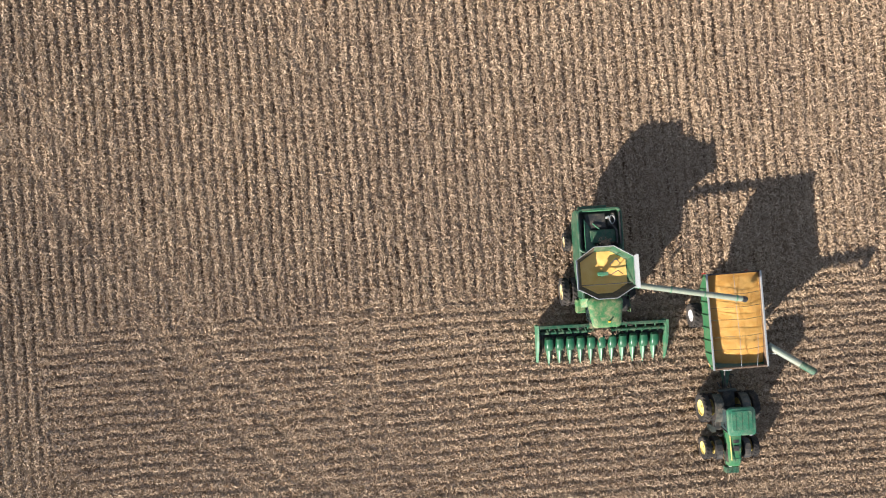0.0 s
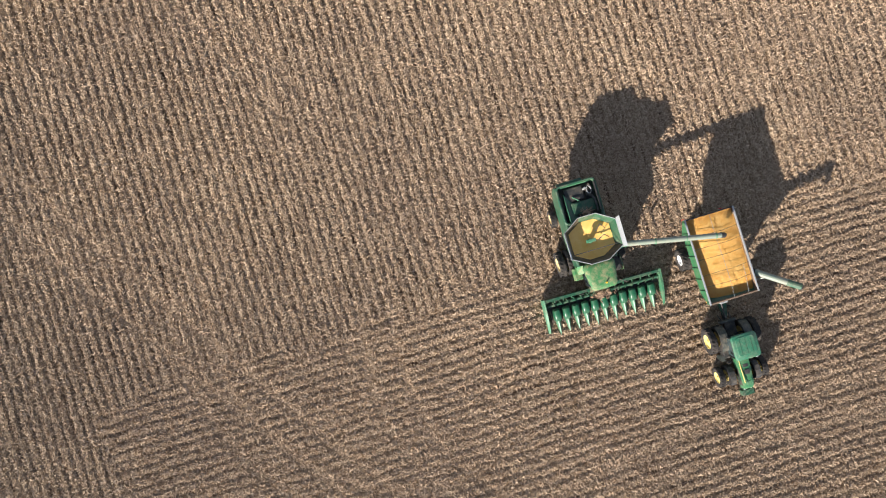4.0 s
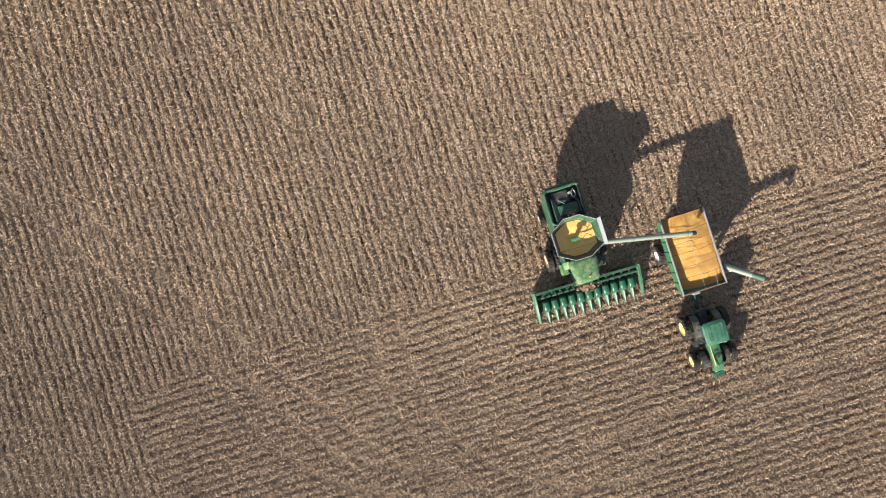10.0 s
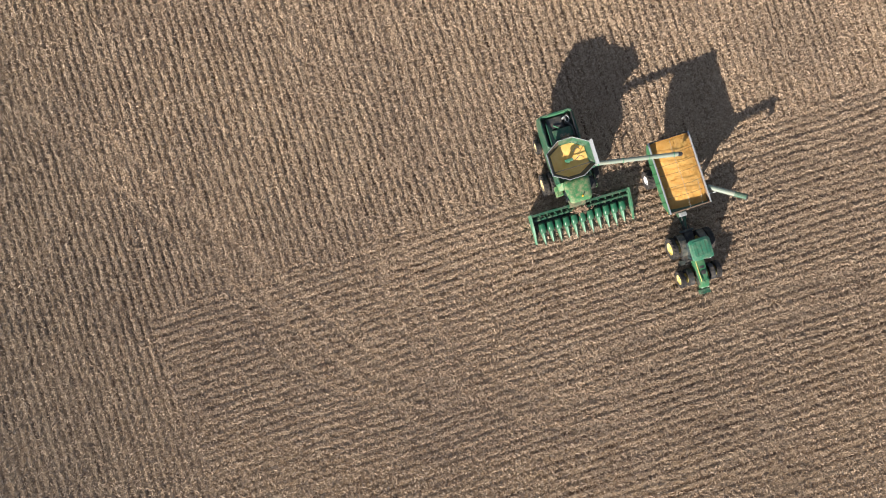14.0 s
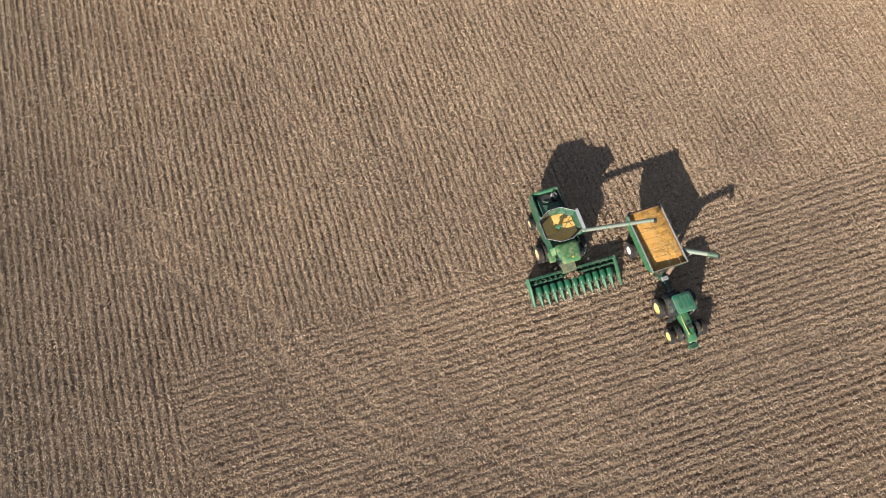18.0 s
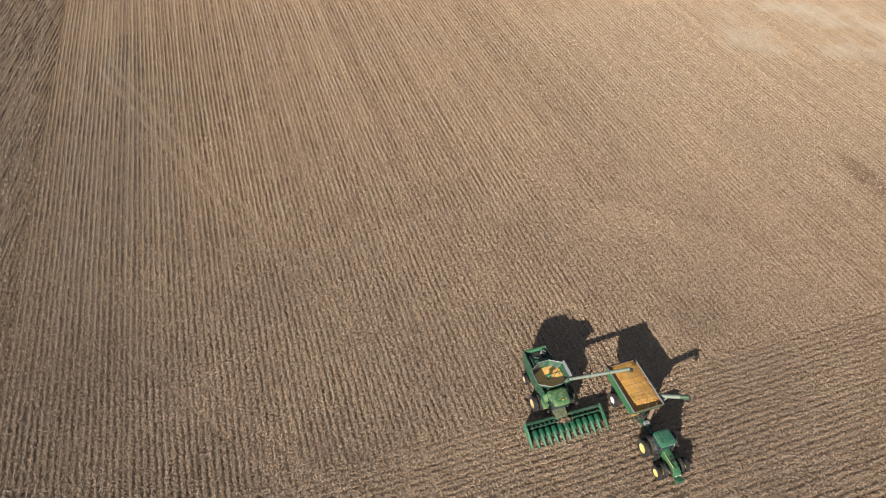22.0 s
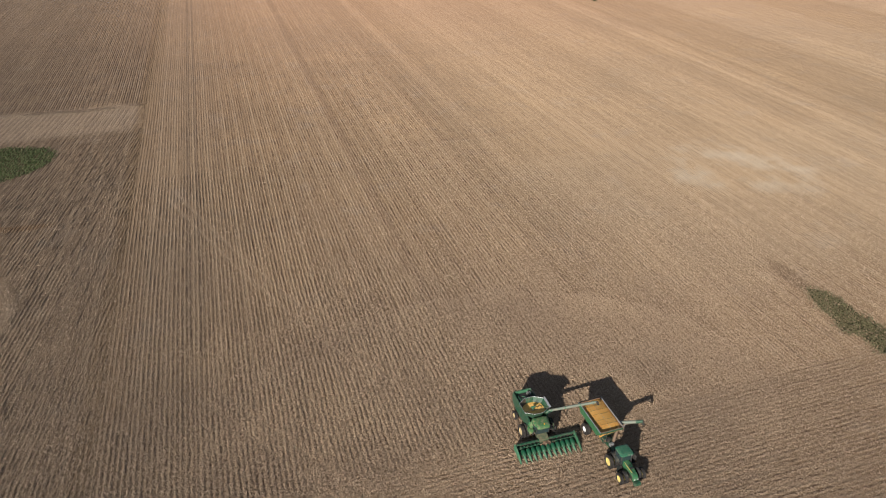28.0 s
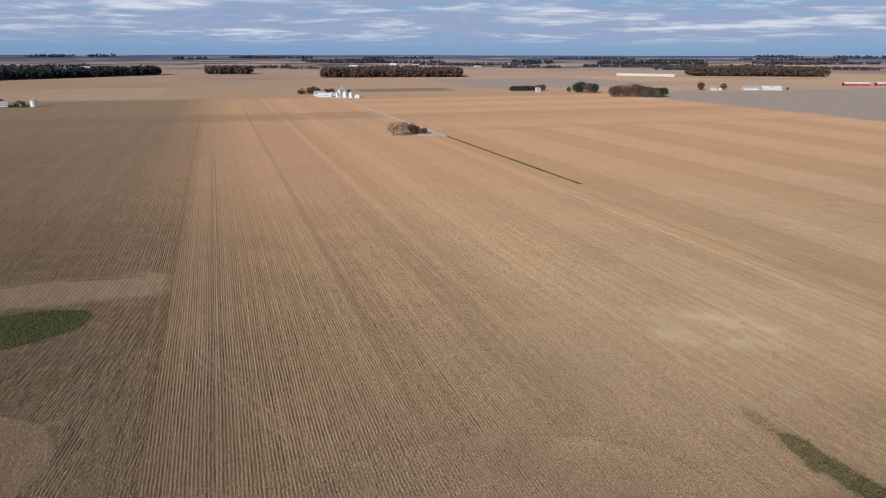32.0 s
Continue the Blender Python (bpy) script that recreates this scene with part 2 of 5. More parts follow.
def wheel(parent, x, y, r, wid, rim_mat, face=-1, rim_share=0.56, lugs=20):
    """A lugged tyre on a dished rim; face: the side on which the rim's face shows."""
    key = (r, wid, rim_mat.name, face)
    if key not in WHEELS:
        h, rr = wid / 2, r * rim_share
        bm = lathe(B(), [(rr, -h * 0.8), (r * 0.80, -h), (r * 0.93, -h * 0.95), (r * 0.965, -h * 0.55), (r * 0.965, h * 0.55), (r * 0.93, h * 0.95), (r * 0.80, h), (rr, h * 0.8)], 32)
        for k in range(lugs):
            for side in (-1, 1):
                a = 2 * math.pi * (k + (0.5 if side > 0 else 0)) / lugs
                m = Matrix.Rotation(a, 4, "X") @ Matrix.Translation((side * h * 0.5, 0, r * 0.975)) @ Matrix.Rotation(radians(38) * side, 4, "Z")
                box(bm, -h * 0.58, h * 0.58, -r * 0.028, r * 0.028, -r * 0.03, r * 0.03, m=m)
        tyre = mesh_of("tyre", bm, RUBBER)
        bm = lathe(B(), [(rr * 1.0, -h * 0.82), (rr * 1.0, h * 0.82), (rr * 0.93, h * 0.82), (rr * 0.90, face * h * 0.35 + 0.03), (0.02, face * h * 0.25 + 0.03), (0.02, face * h * 0.25 - 0.03), (rr * 0.90, face * h * 0.35 - 0.03), (rr * 0.93, -h * 0.82)], 28)
        rim = mesh_of("rim", bm, rim_mat, True)
        bm = tube(B(), (0, 0, 0), (face * h * 0.72, 0, 0), r * 0.17, r * 0.13, 14)
        for k in range(8):
            a = 2 * math.pi * k / 8
            tube(bm, (face * h * 0.2, rr * 0.36 * math.cos(a), rr * 0.36 * math.sin(a)), (face * h * 0.42, rr * 0.36 * math.cos(a), rr * 0.36 * math.sin(a)), 0.022, n=6)
        WHEELS[key] = (mesh_of("wheel", bm, rim_mat, True), tyre, rim)
    hub, tyre, rim = WHEELS[key]
    wh = part("wheel", hub, None, parent)
    wh.location = (x, y, r - 0.03)
    part("tyre", tyre, None, wh, "black lugged tyre")
    part("rim", rim, None, wh)
    return wh

# ---- the field: u runs across the crop rows, v along them ----
ROW, SWATH, FIELD = 0.762, 9.144, radians(4.5)
CU, SU = math.cos(FIELD), math.sin(FIELD)


def xy_of(u, v): return u * CU - v * SU, u * SU + v * CU


HEADLAND_V, HEADLAND_U, SIDE_U = -3.5, -30.0, -51.0
RISE = 61.0  # how far the land lifts towards the horizon
SIDE_TURN = radians(8.5)

# wheel marks: centre, radius, and the stretch of u and v that they cross
ARCS = ((684.0, 417.0, 800.0, (-44, -6, 14, 98)), (-2.8, -1.5, 16.2, (-26, -3, -30, 3)), (10.9, -7.0, 15.7, (-10, 12, -40, -2)), (33.6, -127.5, 108.3, (2, 60, -40, -15)),
        (610.0, 491.5, 800.0, (-36, -6, -22, 20)))

ground_mat, g = material("corn_stubble_ground")
pos = g.node("ShaderNodeNewGeometry", 0)
s3 = g.n.new("ShaderNodeSeparateXYZ")
g.l.new(pos, s3.inputs[0])
gx, gy = s3.outputs[0], s3.outputs[1]
gu = g.add(g.mul(gx, CU), g.mul(gy, SU))
gv = g.add(g.mul(gx, -SU), g.mul(gy, CU))
wob = g.sub(g.noise(pos, 0.35, 2.0), 0.5)
wob2 = g.sub(g.noise(pos, 0.05, 3.0), 0.5)


def choose(f, a, b): return g.node("ShaderNodeMix", 0, {"data_type": "FLOAT"}, i0=f, i2=a, i3=b)


def rect(u0, u1, v0, v1, soft=1.5, wobble=4.0):
    """1 inside a stretch of the field, with a ragged edge."""
    uu, vv = g.add(gu, g.mul(wob2, wobble)), g.add(gv, g.mul(wob2, wobble))
    a = g.mul(g.step(uu, u0 - soft, u0 + soft), g.step(uu, u1 + soft, u1 - soft))
    return g.mul(a, g.mul(g.step(vv, v0 - soft, v0 + soft), g.step(vv, v1 + soft, v1 - soft)))


def off(cx, cy, sx=1.0, sy=1.0):
    """Distance from a point, with its own measure in x and y."""
    a, b = g.math("DIVIDE", g.sub(gx, cx), sx), g.math("DIVIDE", g.sub(gy, cy), sy)
    return g.math("SQRT", g.add(g.mul(a, a), g.mul(b, b)))


def blob(cx, cy, sx, sy): return g.step(g.add(off(cx, cy, sx, sy), g.mul(wob2, 1.6)), 1.0, 0.45)


def arc(cx, cy, r, width=0.55):
    """A wheel mark along a circle."""
    return g.step(g.math("ABSOLUTE", g.sub(g.add(off(cx, cy), g.mul(wob, 0.5)), r)), width, width * 0.4)


def both(cx, cy, r): return g.math("MAXIMUM", arc(cx, cy, r), arc(cx, cy, r + 2.6))


planted = g.math("FLOOR", g.math("DIVIDE", g.add(gu, ROW / 2), SWATH))
stray = g.add(g.mul(g.math("SINE", g.mul(planted, 12.9)), 0.22), g.mul(g.math("SINE", g.add(g.mul(gv, 0.05), g.mul(planted, 2.1))), 0.14))
u1, v1 = g.sub(g.add(gu, g.mul(wob, 0.16)), stray), g.add(gv, g.mul(wob, 0.16))
is_head = g.mul(g.step(g.add(gv, g.mul(wob, 2.4)), HEADLAND_V + 0.3, HEADLAND_V - 0.3), g.step(g.add(g.add(gu, g.mul(wob, 4.0)), g.mul(gv, 0.10)), HEADLAND_U - 0.6, HEADLAND_U + 0.6))
is_side = g.step(g.add(gu, g.mul(wob, 1.0)), SIDE_U + 0.4, SIDE_U - 0.4)
turned = g.add(g.mul(g.sub(gu, SIDE_U), math.cos(SIDE_TURN)), g.mul(gv, -math.sin(SIDE_TURN)))
turned = choose(g.step(g.add(gv, g.mul(wob2, 8.0)), 172.0, 176.0), turned, g.sub(gu, g.mul(gv, 0.012)))
ring_at = off(-96.0, 46.0)
ring_in = g.step(ring_at, 24.0, 22.5)
across = choose(is_head, u1, v1)
along = choose(is_head, gv, gu)
across = choose(is_side, across, g.add(turned, g.mul(wob, 0.3)))
across = choose(ring_in, across, ring_at)
rows = g.add(g.mul(g.math("COSINE", g.mul(across, 2 * math.pi / ROW)), 0.5), 0.5)
furrow = g.noise(g.xyz(g.mul(across, 1.0 / ROW), g.mul(along, 0.10)), 1.0, 3.0, 0.6)
patch = g.noise(pos, 0.09, 4.0, 0.6)
far = g.step(gv, 160.0, 460.0)
rowpower = g.mul(g.step(g.add(g.mul(furrow, 0.75), g.mul(patch, 0.5)), 0.48, 0.80), g.sub(1.0, far))
# wheel marks that cross the rows
marks = 0.0
for ax, ay, ar, span in ARCS:
    marks = g.math("MAXIMUM", marks, g.mul(both(ax, ay, ar), rect(*span, 2.0)))
marks = g.math("MAXIMUM", marks, g.mul(arc(-39.0, -15.5, 2.2, 0.3), 0.7))
rowpower = g.math("MAXIMUM", rowpower, g.mul(g.mul(is_side, g.step(patch, 0.35, 0.5)), g.step(gv, 420.0, 150.0, 0.0, 0.8)))
rowpower = g.mul(rowpower, g.sub(1.0, g.mul(marks, 0.8)))
dashes = g.noise(g.xyz(g.mul(across, 1.0 / ROW), g.mul(along, 0.45), 7.0), 1.0, 2.0, 0.6)
rowpower = g.mul(rowpower, g.step(dashes, 0.36, 0.60, 0.35, 1.0))
rowpower = g.mul(rowpower, g.sub(1.0, g.mul(blob(-15.0, -18.0, 26.0, 15.0), 0.45)))
rowpower = g.mul(rowpower, g.sub(1.0, g.mul(ring_in, 0.6)))
# straw litter, two grains
litter = g.noise(pos, 7.0, 4.0, 0.75, 1.2)
flecks = g.noise(pos, 21.0, 2.0, 0.75, 2.0)
lit = g.add(g.mul(litter, 0.6), g.mul(flecks, 0.5))
tone = g.sub(g.add(lit, g.mul(g.sub(furrow, 0.5), 0.22)), g.mul(g.mul(g.sub(1.0, rows), rowpower), 0.25))
tone = g.add(tone, g.mul(g.sub(patch, 0.5), 0.10))
straw = g.ramp(tone, ((0.35, (0.074, 0.044, 0.026)), (0.46, (0.195, 0.133, 0.082)), (0.56, (0.355, 0.269, 0.175)), (0.67, (0.60, 0.49, 0.335))))
# heavier lines where every second row was pressed down
lines = g.step(g.math("COSINE", g.mul(across, 2 * math.pi / (2 * ROW))), 0.25, 0.95)
lines = g.mul(g.mul(lines, g.step(furrow, 0.36, 0.56)), g.mul(g.step(gv, 30.0, 110.0), g.step(gv, 900.0, 600.0)))
lines = g.mul(lines, g.step(gu, 170.0, 15.0, 0.06, 1.0))
straw = g.mix(g.mul(marks, 0.24), straw, (0.36, 0.29, 0.215))
# passes of the harvester
lane = g.math("DIVIDE", g.add(choose(is_head, gu, gv), 2.35), SWATH)
swath = g.node("ShaderNodeTexWhiteNoise", 0, {"noise_dimensions": "1D"}, W=g.math("FLOOR", lane))
straw = g.mix(1.0, straw, g.ramp(swath, ((0.0, (0.90, 0.87, 0.84)), (0.5, (0.99, 0.97, 0.95)), (1.0, (1.08, 1.06, 1.04)))), "MULTIPLY")
seam = g.math("ABSOLUTE", g.sub(g.math("FRACT", lane), 0.5))
straw = g.mix(g.mul(g.mul(g.step(seam, 0.44, 0.49), g.step(wide_ := g.noise(pos, 0.022, 4.0, 0.6), 0.35, 0.6)), 0.35), straw, (0.14, 0.10, 0.07))
inner = g.step(g.math("ABSOLUTE", g.sub(seam, 0.22)), 0.06, 0.02)
straw = g.mix(g.mul(inner, 0.18), straw, (0.52, 0.42, 0.29))
straw = g.mix(1.0, straw, g.ramp(wide_, ((0.3, (0.86, 0.85, 0.84)), (0.5, (1.0, 0.97, 0.93)), (0.7, (1.12, 1.08, 1.0)))), "MULTIPLY")
straw = g.mix(g.step(patch, 0.52, 0.74, 0.0, 0.35), straw, (0.31, 0.258, 0.200))
straw = g.mix(g.mul(is_side, g.step(gv, 150.0, 230.0, 0.16, 0.20)), straw, (0.110, 0.090, 0.062))
# darker at low u: greyer residue, and sun-angle falloff painted into the colour
straw = g.mix(g.mul(g.add(g.step(gu, -12.0, -46.0), g.mul(g.step(gu, -40.0, -110.0), 0.35)), 0.36), straw, (0.125, 0.102, 0.076))
straw = g.mix(g.mul(rect(-53.5, -50.5, -20, 900, 0.7, 1.5), 0.5), straw, (0.17, 0.118, 0.066))
straw = g.mix(g.mul(rect(-190, -53, 148, 176, 2.5, 10.0), 0.3), straw, (0.33, 0.265, 0.19))
straw = g.mix(g.mul(blob(100.0, 76.0, 26.0, 20.0), g.step(patch, 0.42, 0.6, 0.0, 0.34)), straw, (0.47, 0.43, 0.345))
# paler straw area, with the brightening opposite the sun painted in
straw = g.mix(g.mul(g.mul(g.step(g.add(gu, g.mul(wob2, 20.0)), 25.0, 60.0), g.step(g.add(gv, g.mul(wob2, 20.0)), 8.0, 30.0)), 0.20), straw, (0.44, 0.350, 0.235))
straw = g.mix(g.mul(rect(14, 140, -80, -5, 3.0, 6.0), 0.22), straw, (0.15, 0.110, 0.078))
straw = g.mix(g.mul(blob(37.0, 11.0, 6.0, 2.8), 0.3), straw, (0.60, 0.50, 0.36))
straw = g.mix(g.mul(blob(35.0, 5.6, 5.0, 4.2), 0.25), straw, (0.16, 0.115, 0.085))
straw = g.mix(g.mul(blob(76.5, 26.0, 2.6, 8.0), 0.75), straw, (0.15, 0.10, 0.06))
straw = g.mix(g.mul(blob(-86.0, 84.0, 12.0, 2.2), 0.75), straw, (0.17, 0.11, 0.06))
straw = g.mix(g.mul(blob(-92.0, 70.0, 10.0, 1.6), 0.6), straw, (0.17, 0.11, 0.06))

# farther fields: other crops and tilled soil, with cloud shadow and haze painted in
color = g.mix(g.mul(g.step(gv, 80.0, 420.0), g.mul(0.70, g.step(g.add(gu, g.mul(wob2, 30.0)), -110.0, 15.0, 0.20, 1.0))), straw, (0.345, 0.208, 0.129))
color = g.mix(g.mul(lines, g.add(0.24, g.mul(is_side, 0.36))), color, (0.085, 0.060, 0.042))
color = g.mix(g.mul(g.mul(g.step(g.add(gu, g.mul(wob2, 30.0)), -10.0, -120.0), g.step(gv, 250.0, 520.0)), 0.42), color, (0.130, 0.098, 0.072))
strip = g.node("ShaderNodeTexWhiteNoise", 0, {"noise_dimensions": "1D"}, W=g.math("FLOOR", g.math("DIVIDE", g.add(gu, 12.0), 27.4)))
color = g.mix(1.0, color, g.mix(g.step(gv, 60.0, 300.0), (1, 1, 1), g.mix(g.step(gu, 60.0, 160.0), g.ramp(strip, ((0.0, (0.94, 0.93, 0.92)), (1.0, (1.04, 1.03, 1.02)))), (1, 1, 1))), "MULTIPLY")
streak = g.noise(g.xyz(g.mul(gu, 0.75), g.mul(gv, 0.06)), 1.0, 5.0, 0.7)
color = g.mix(1.0, color, g.mix(g.step(gv, 40.0, 160.0), (1, 1, 1), g.ramp(streak, ((0.34, (0.90, 0.89, 0.88)), (0.5, (1.0, 1.0, 1.0)), (0.66, (1.07, 1.065, 1.06))))), "MULTIPLY")
clods = g.noise(pos, 0.8, 5.0, 0.7)
color = g.mix(1.0, color, g.mix(g.step(gv, 50.0, 160.0), (1, 1, 1), g.ramp(clods, ((0.34, (0.84, 0.83, 0.82)), (0.5, (1.0, 1.0, 1.0)), (0.66, (1.13, 1.12, 1.11))))), "MULTIPLY")
color = g.mix(g.mul(rect(4.6, 7.6, 20, 1000, 0.8, 0.8), 0.28), color, (0.15, 0.095, 0.062))
for seam_u in (-37.7, -35.6):
    color = g.mix(g.mul(rect(seam_u - 0.4, seam_u + 0.4, 30, 500, 0.3, 0.4), 0.38), color, (0.10, 0.075, 0.055))
color = g.mix(g.mul(rect(-51.5, -47.0, 20, 900, 0.8, 1.5), g.step(clods, 0.40, 0.60, 0.10, 0.40)), color, (0.20, 0.135, 0.075))
# broad strips of the lighter and darker passes beyond the lane
for ua, ub in ((168, 211), (265, 307), (355, 419), (478, 535), (600, 650)):
    color = g.mix(rect(ua, ub, 60, 595, 1.5, 2.0), color, g.mix(1.0, color, (0.90, 0.88, 0.855), "MULTIPLY"))
narrow = g.node("ShaderNodeTexWhiteNoise", 0, {"noise_dimensions": "1D"}, W=g.math("FLOOR", g.math("DIVIDE", gu, 12.2)))
color = g.mix(rect(45, 170, 90, 1180, 4.0, 2.0), color, g.mix(1.0, color, g.ramp(narrow, ((0.0, (0.90, 0.88, 0.86)), (1.0, (1.07, 1.06, 1.05)))), "MULTIPLY"))
bands = g.node("ShaderNodeTexWhiteNoise", 0, {"noise_dimensions": "1D"}, W=g.math("FLOOR", g.math("DIVIDE", g.add(gv, g.mul(wob2, 3.0)), 62.0)))
color = g.mix(rect(186, 735, 597, 1180, 1.5, 2.0), color, g.mix(1.0, color, g.ramp(bands, ((0.0, (0.86, 0.83, 0.80)), (1.0, (1.07, 1.06, 1.05)))), "MULTIPLY"))
color = g.mix(g.mul(rect(186, 735, 593.5, 597.5, 0.8, 0.8), 0.5), color, (0.17, 0.12, 0.08))
# a cloud's shadow, painted as a darker band across the field
color = g.mix(g.mul(rect(-900, 176, 760, 860, 14.0, 30.0), 0.35), color, (0.15, 0.105, 0.08))
cells = g.xyz(g.math("FLOOR", g.math("DIVIDE", g.add(gu, 130.0), 410.0)), g.math("FLOOR", g.math("DIVIDE", g.add(gv, 40.0), 420.0)))
crop = g.node("ShaderNodeTexWhiteNoise", 0, {"noise_dimensions": "2D"}, Vector=cells)
quilt = g.ramp(crop, ((0.0, (0.19, 0.125, 0.090)), (0.25, (0.31, 0.205, 0.125)), (0.5, (0.25, 0.170, 0.115)), (0.75, (0.34, 0.24, 0.16)), (1.0, (0.15, 0.13, 0.115))))
quilt = g.mix(g.step(g.noise(pos, 0.004, 4.0, 0.6), 0.35, 0.6, 0.25, 0.75), quilt, (0.275, 0.200, 0.146))
color = g.mix(g.step(gv, 1183.0, 1189.0), color, quilt)
grey = g.math("MAXIMUM", rect(735, 3200, 240, 1160, 16.0, 60.0), g.mul(rect(560, 1100, 1390, 1960, 20.0, 120.0), 0.9))
color = g.mix(grey, color, g.mix(patch, (0.170, 0.145, 0.132), (0.235, 0.205, 0.186)))
color = g.mix(g.mul(rect(250, 470, 1330, 1450, 18.0, 80.0), 0.8), color, (0.12, 0.095, 0.08))
# pinkish distance haze mixed into the colour of the far fields
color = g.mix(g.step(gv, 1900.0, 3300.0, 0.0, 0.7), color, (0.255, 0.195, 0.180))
color = g.mix(rect(-3000, 3000, 1183, 1188, 0.6, 0.5), color, (0.16, 0.14, 0.10))
for v0, v1 in ((1690, 1694), (2340, 2346), (3100, 3107)):
    color = g.mix(rect(-3500, 4000, v0, v1, 1.0, 0.5), color, (0.15, 0.13, 0.09))
# wooded land towards the horizon, blue haze put into its colour
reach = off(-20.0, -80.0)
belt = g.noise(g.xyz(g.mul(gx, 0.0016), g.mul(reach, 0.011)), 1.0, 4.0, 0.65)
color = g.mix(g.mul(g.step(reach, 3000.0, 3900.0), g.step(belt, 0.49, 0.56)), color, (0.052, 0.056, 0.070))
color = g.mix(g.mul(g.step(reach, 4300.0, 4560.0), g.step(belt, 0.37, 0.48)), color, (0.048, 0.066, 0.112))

relief = g.bump(g.add(g.mul(lit, 0.12), g.mul(g.mul(rows, rowpower), 0.09)), 0.9, 1.0)
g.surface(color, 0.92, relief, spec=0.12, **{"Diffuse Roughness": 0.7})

bm = bmesh.new()
rings, seg, rim = [0.0], 160, 4930.0
while rings[-1] < rim:
    rings.append(min(rim, max(6.0, rings[-1] * 1.18)))
rings = sorted(r for r in rings if r < 3900 or r == rim) + [4000.0, 4460.0]
previous = None
for r in sorted(rings):
    z = 0.0 if r <= 4000 else RISE * (r - 4000) / (rim - 4000)
    ring = [bm.verts.new((r * math.cos(2 * math.pi * k / seg) - 20, r * math.sin(2 * math.pi * k / seg) - 80, z)) for k in range(seg if r else 1)]
    if previous:
        for k in range(seg):
            j = (k + 1) % seg
            bm.faces.new((previous[0], ring[k], ring[j]) if len(previous) == 1 else (previous[k], ring[k], ring[j], previous[j]))
    previous = ring
me = bpy.data.meshes.new("ground")
bm.to_mesh(me), bm.free()
me.materials.append(ground_mat)
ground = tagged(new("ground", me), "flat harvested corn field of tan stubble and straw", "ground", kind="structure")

# ---- stubble and straw, one sheet of loose pieces ----
STRAW, n = material("dry_corn_straw")
rnd = n.node("ShaderNodeNewGeometry", 8)
at = n.node("ShaderNodeNewGeometry", 0)
tint = n.noise(at, 0.06, 3.0, 0.6)
col = n.ramp(rnd, ((0.0, (0.22, 0.158, 0.106)), (0.35, (0.37, 0.282, 0.194)), (0.8, (0.50, 0.392, 0.275)), (1.0, (0.61, 0.50, 0.365))))
col = n.mix(1.0, col, n.ramp(tint, ((0.3, (0.84, 0.80, 0.78)), (0.7, (1.08, 1.04, 0.98)))), "MULTIPLY")
sx = n.n.new("ShaderNodeSeparateXYZ")
n.l.new(at, sx.inputs[0])
# darker at low x: the ground's residue tone and painted sun-angle falloff again
col = n.mix(n.mul(n.step(n.add(sx.outputs[0], n.mul(tint, 12.0)), -18.0, -42.0), 0.40), col, (0.17, 0.142, 0.110))
lower = n.sub(sx.outputs[1], n.mul(sx.outputs[0], SU))
col = n.mix(n.mul(n.mul(n.step(n.add(sx.outputs[0], n.mul(tint, 8.0)), 12.0, 26.0), n.step(lower, -3.0, -5.0)), 0.28), col, (0.21, 0.155, 0.108))
px_, py_ = n.mul(n.sub(sx.outputs[0], 35.0), 1 / 5.0), n.mul(n.sub(sx.outputs[1], 5.6), 1 / 4.2)
col = n.mix(n.mul(n.step(n.add(n.add(n.mul(px_, px_), n.mul(py_, py_)), tint), 1.7, 0.7), 0.24), col, (0.19, 0.145, 0.105))
wide_off = n.math("SQRT", n.add(n.mul(n.sub(sx.outputs[0], 8.0), n.sub(sx.outputs[0], 8.0)), n.mul(sx.outputs[1], sx.outputs[1])))
# far straw drawn to one tone, raised for the brightening opposite the sun
col = n.mix(n.step(wide_off, 45.0, 110.0, 0.0, 0.45), col, (0.40, 0.308, 0.208))
n.surface(col, 0.85, spec=0.15, **{"Diffuse Roughness": 0.35})

rng = np.random.default_rng(7)


def scatter(count, cx, cy, sx, sy, flat):
    """Random places: flat inside an ellipse, thinning out beyond it."""
    r = np.sqrt(rng.random(count)) * flat
    r = np.where(rng.random(count) < 0.56, r, flat * (1 + rng.exponential(0.75, count)))
    a = rng.random(count) * 2 * np.pi
    return cx + sx * r * np.cos(a), cy + sy * r * np.sin(a), r


def stray_of(u, v):
    """How far each pass of the planter strays from its line."""
    p = np.floor((u + ROW / 2) / SWATH)
    return 0.22 * np.sin(p * 12.9) + 0.14 * np.sin(v * 0.05 + p * 2.1)


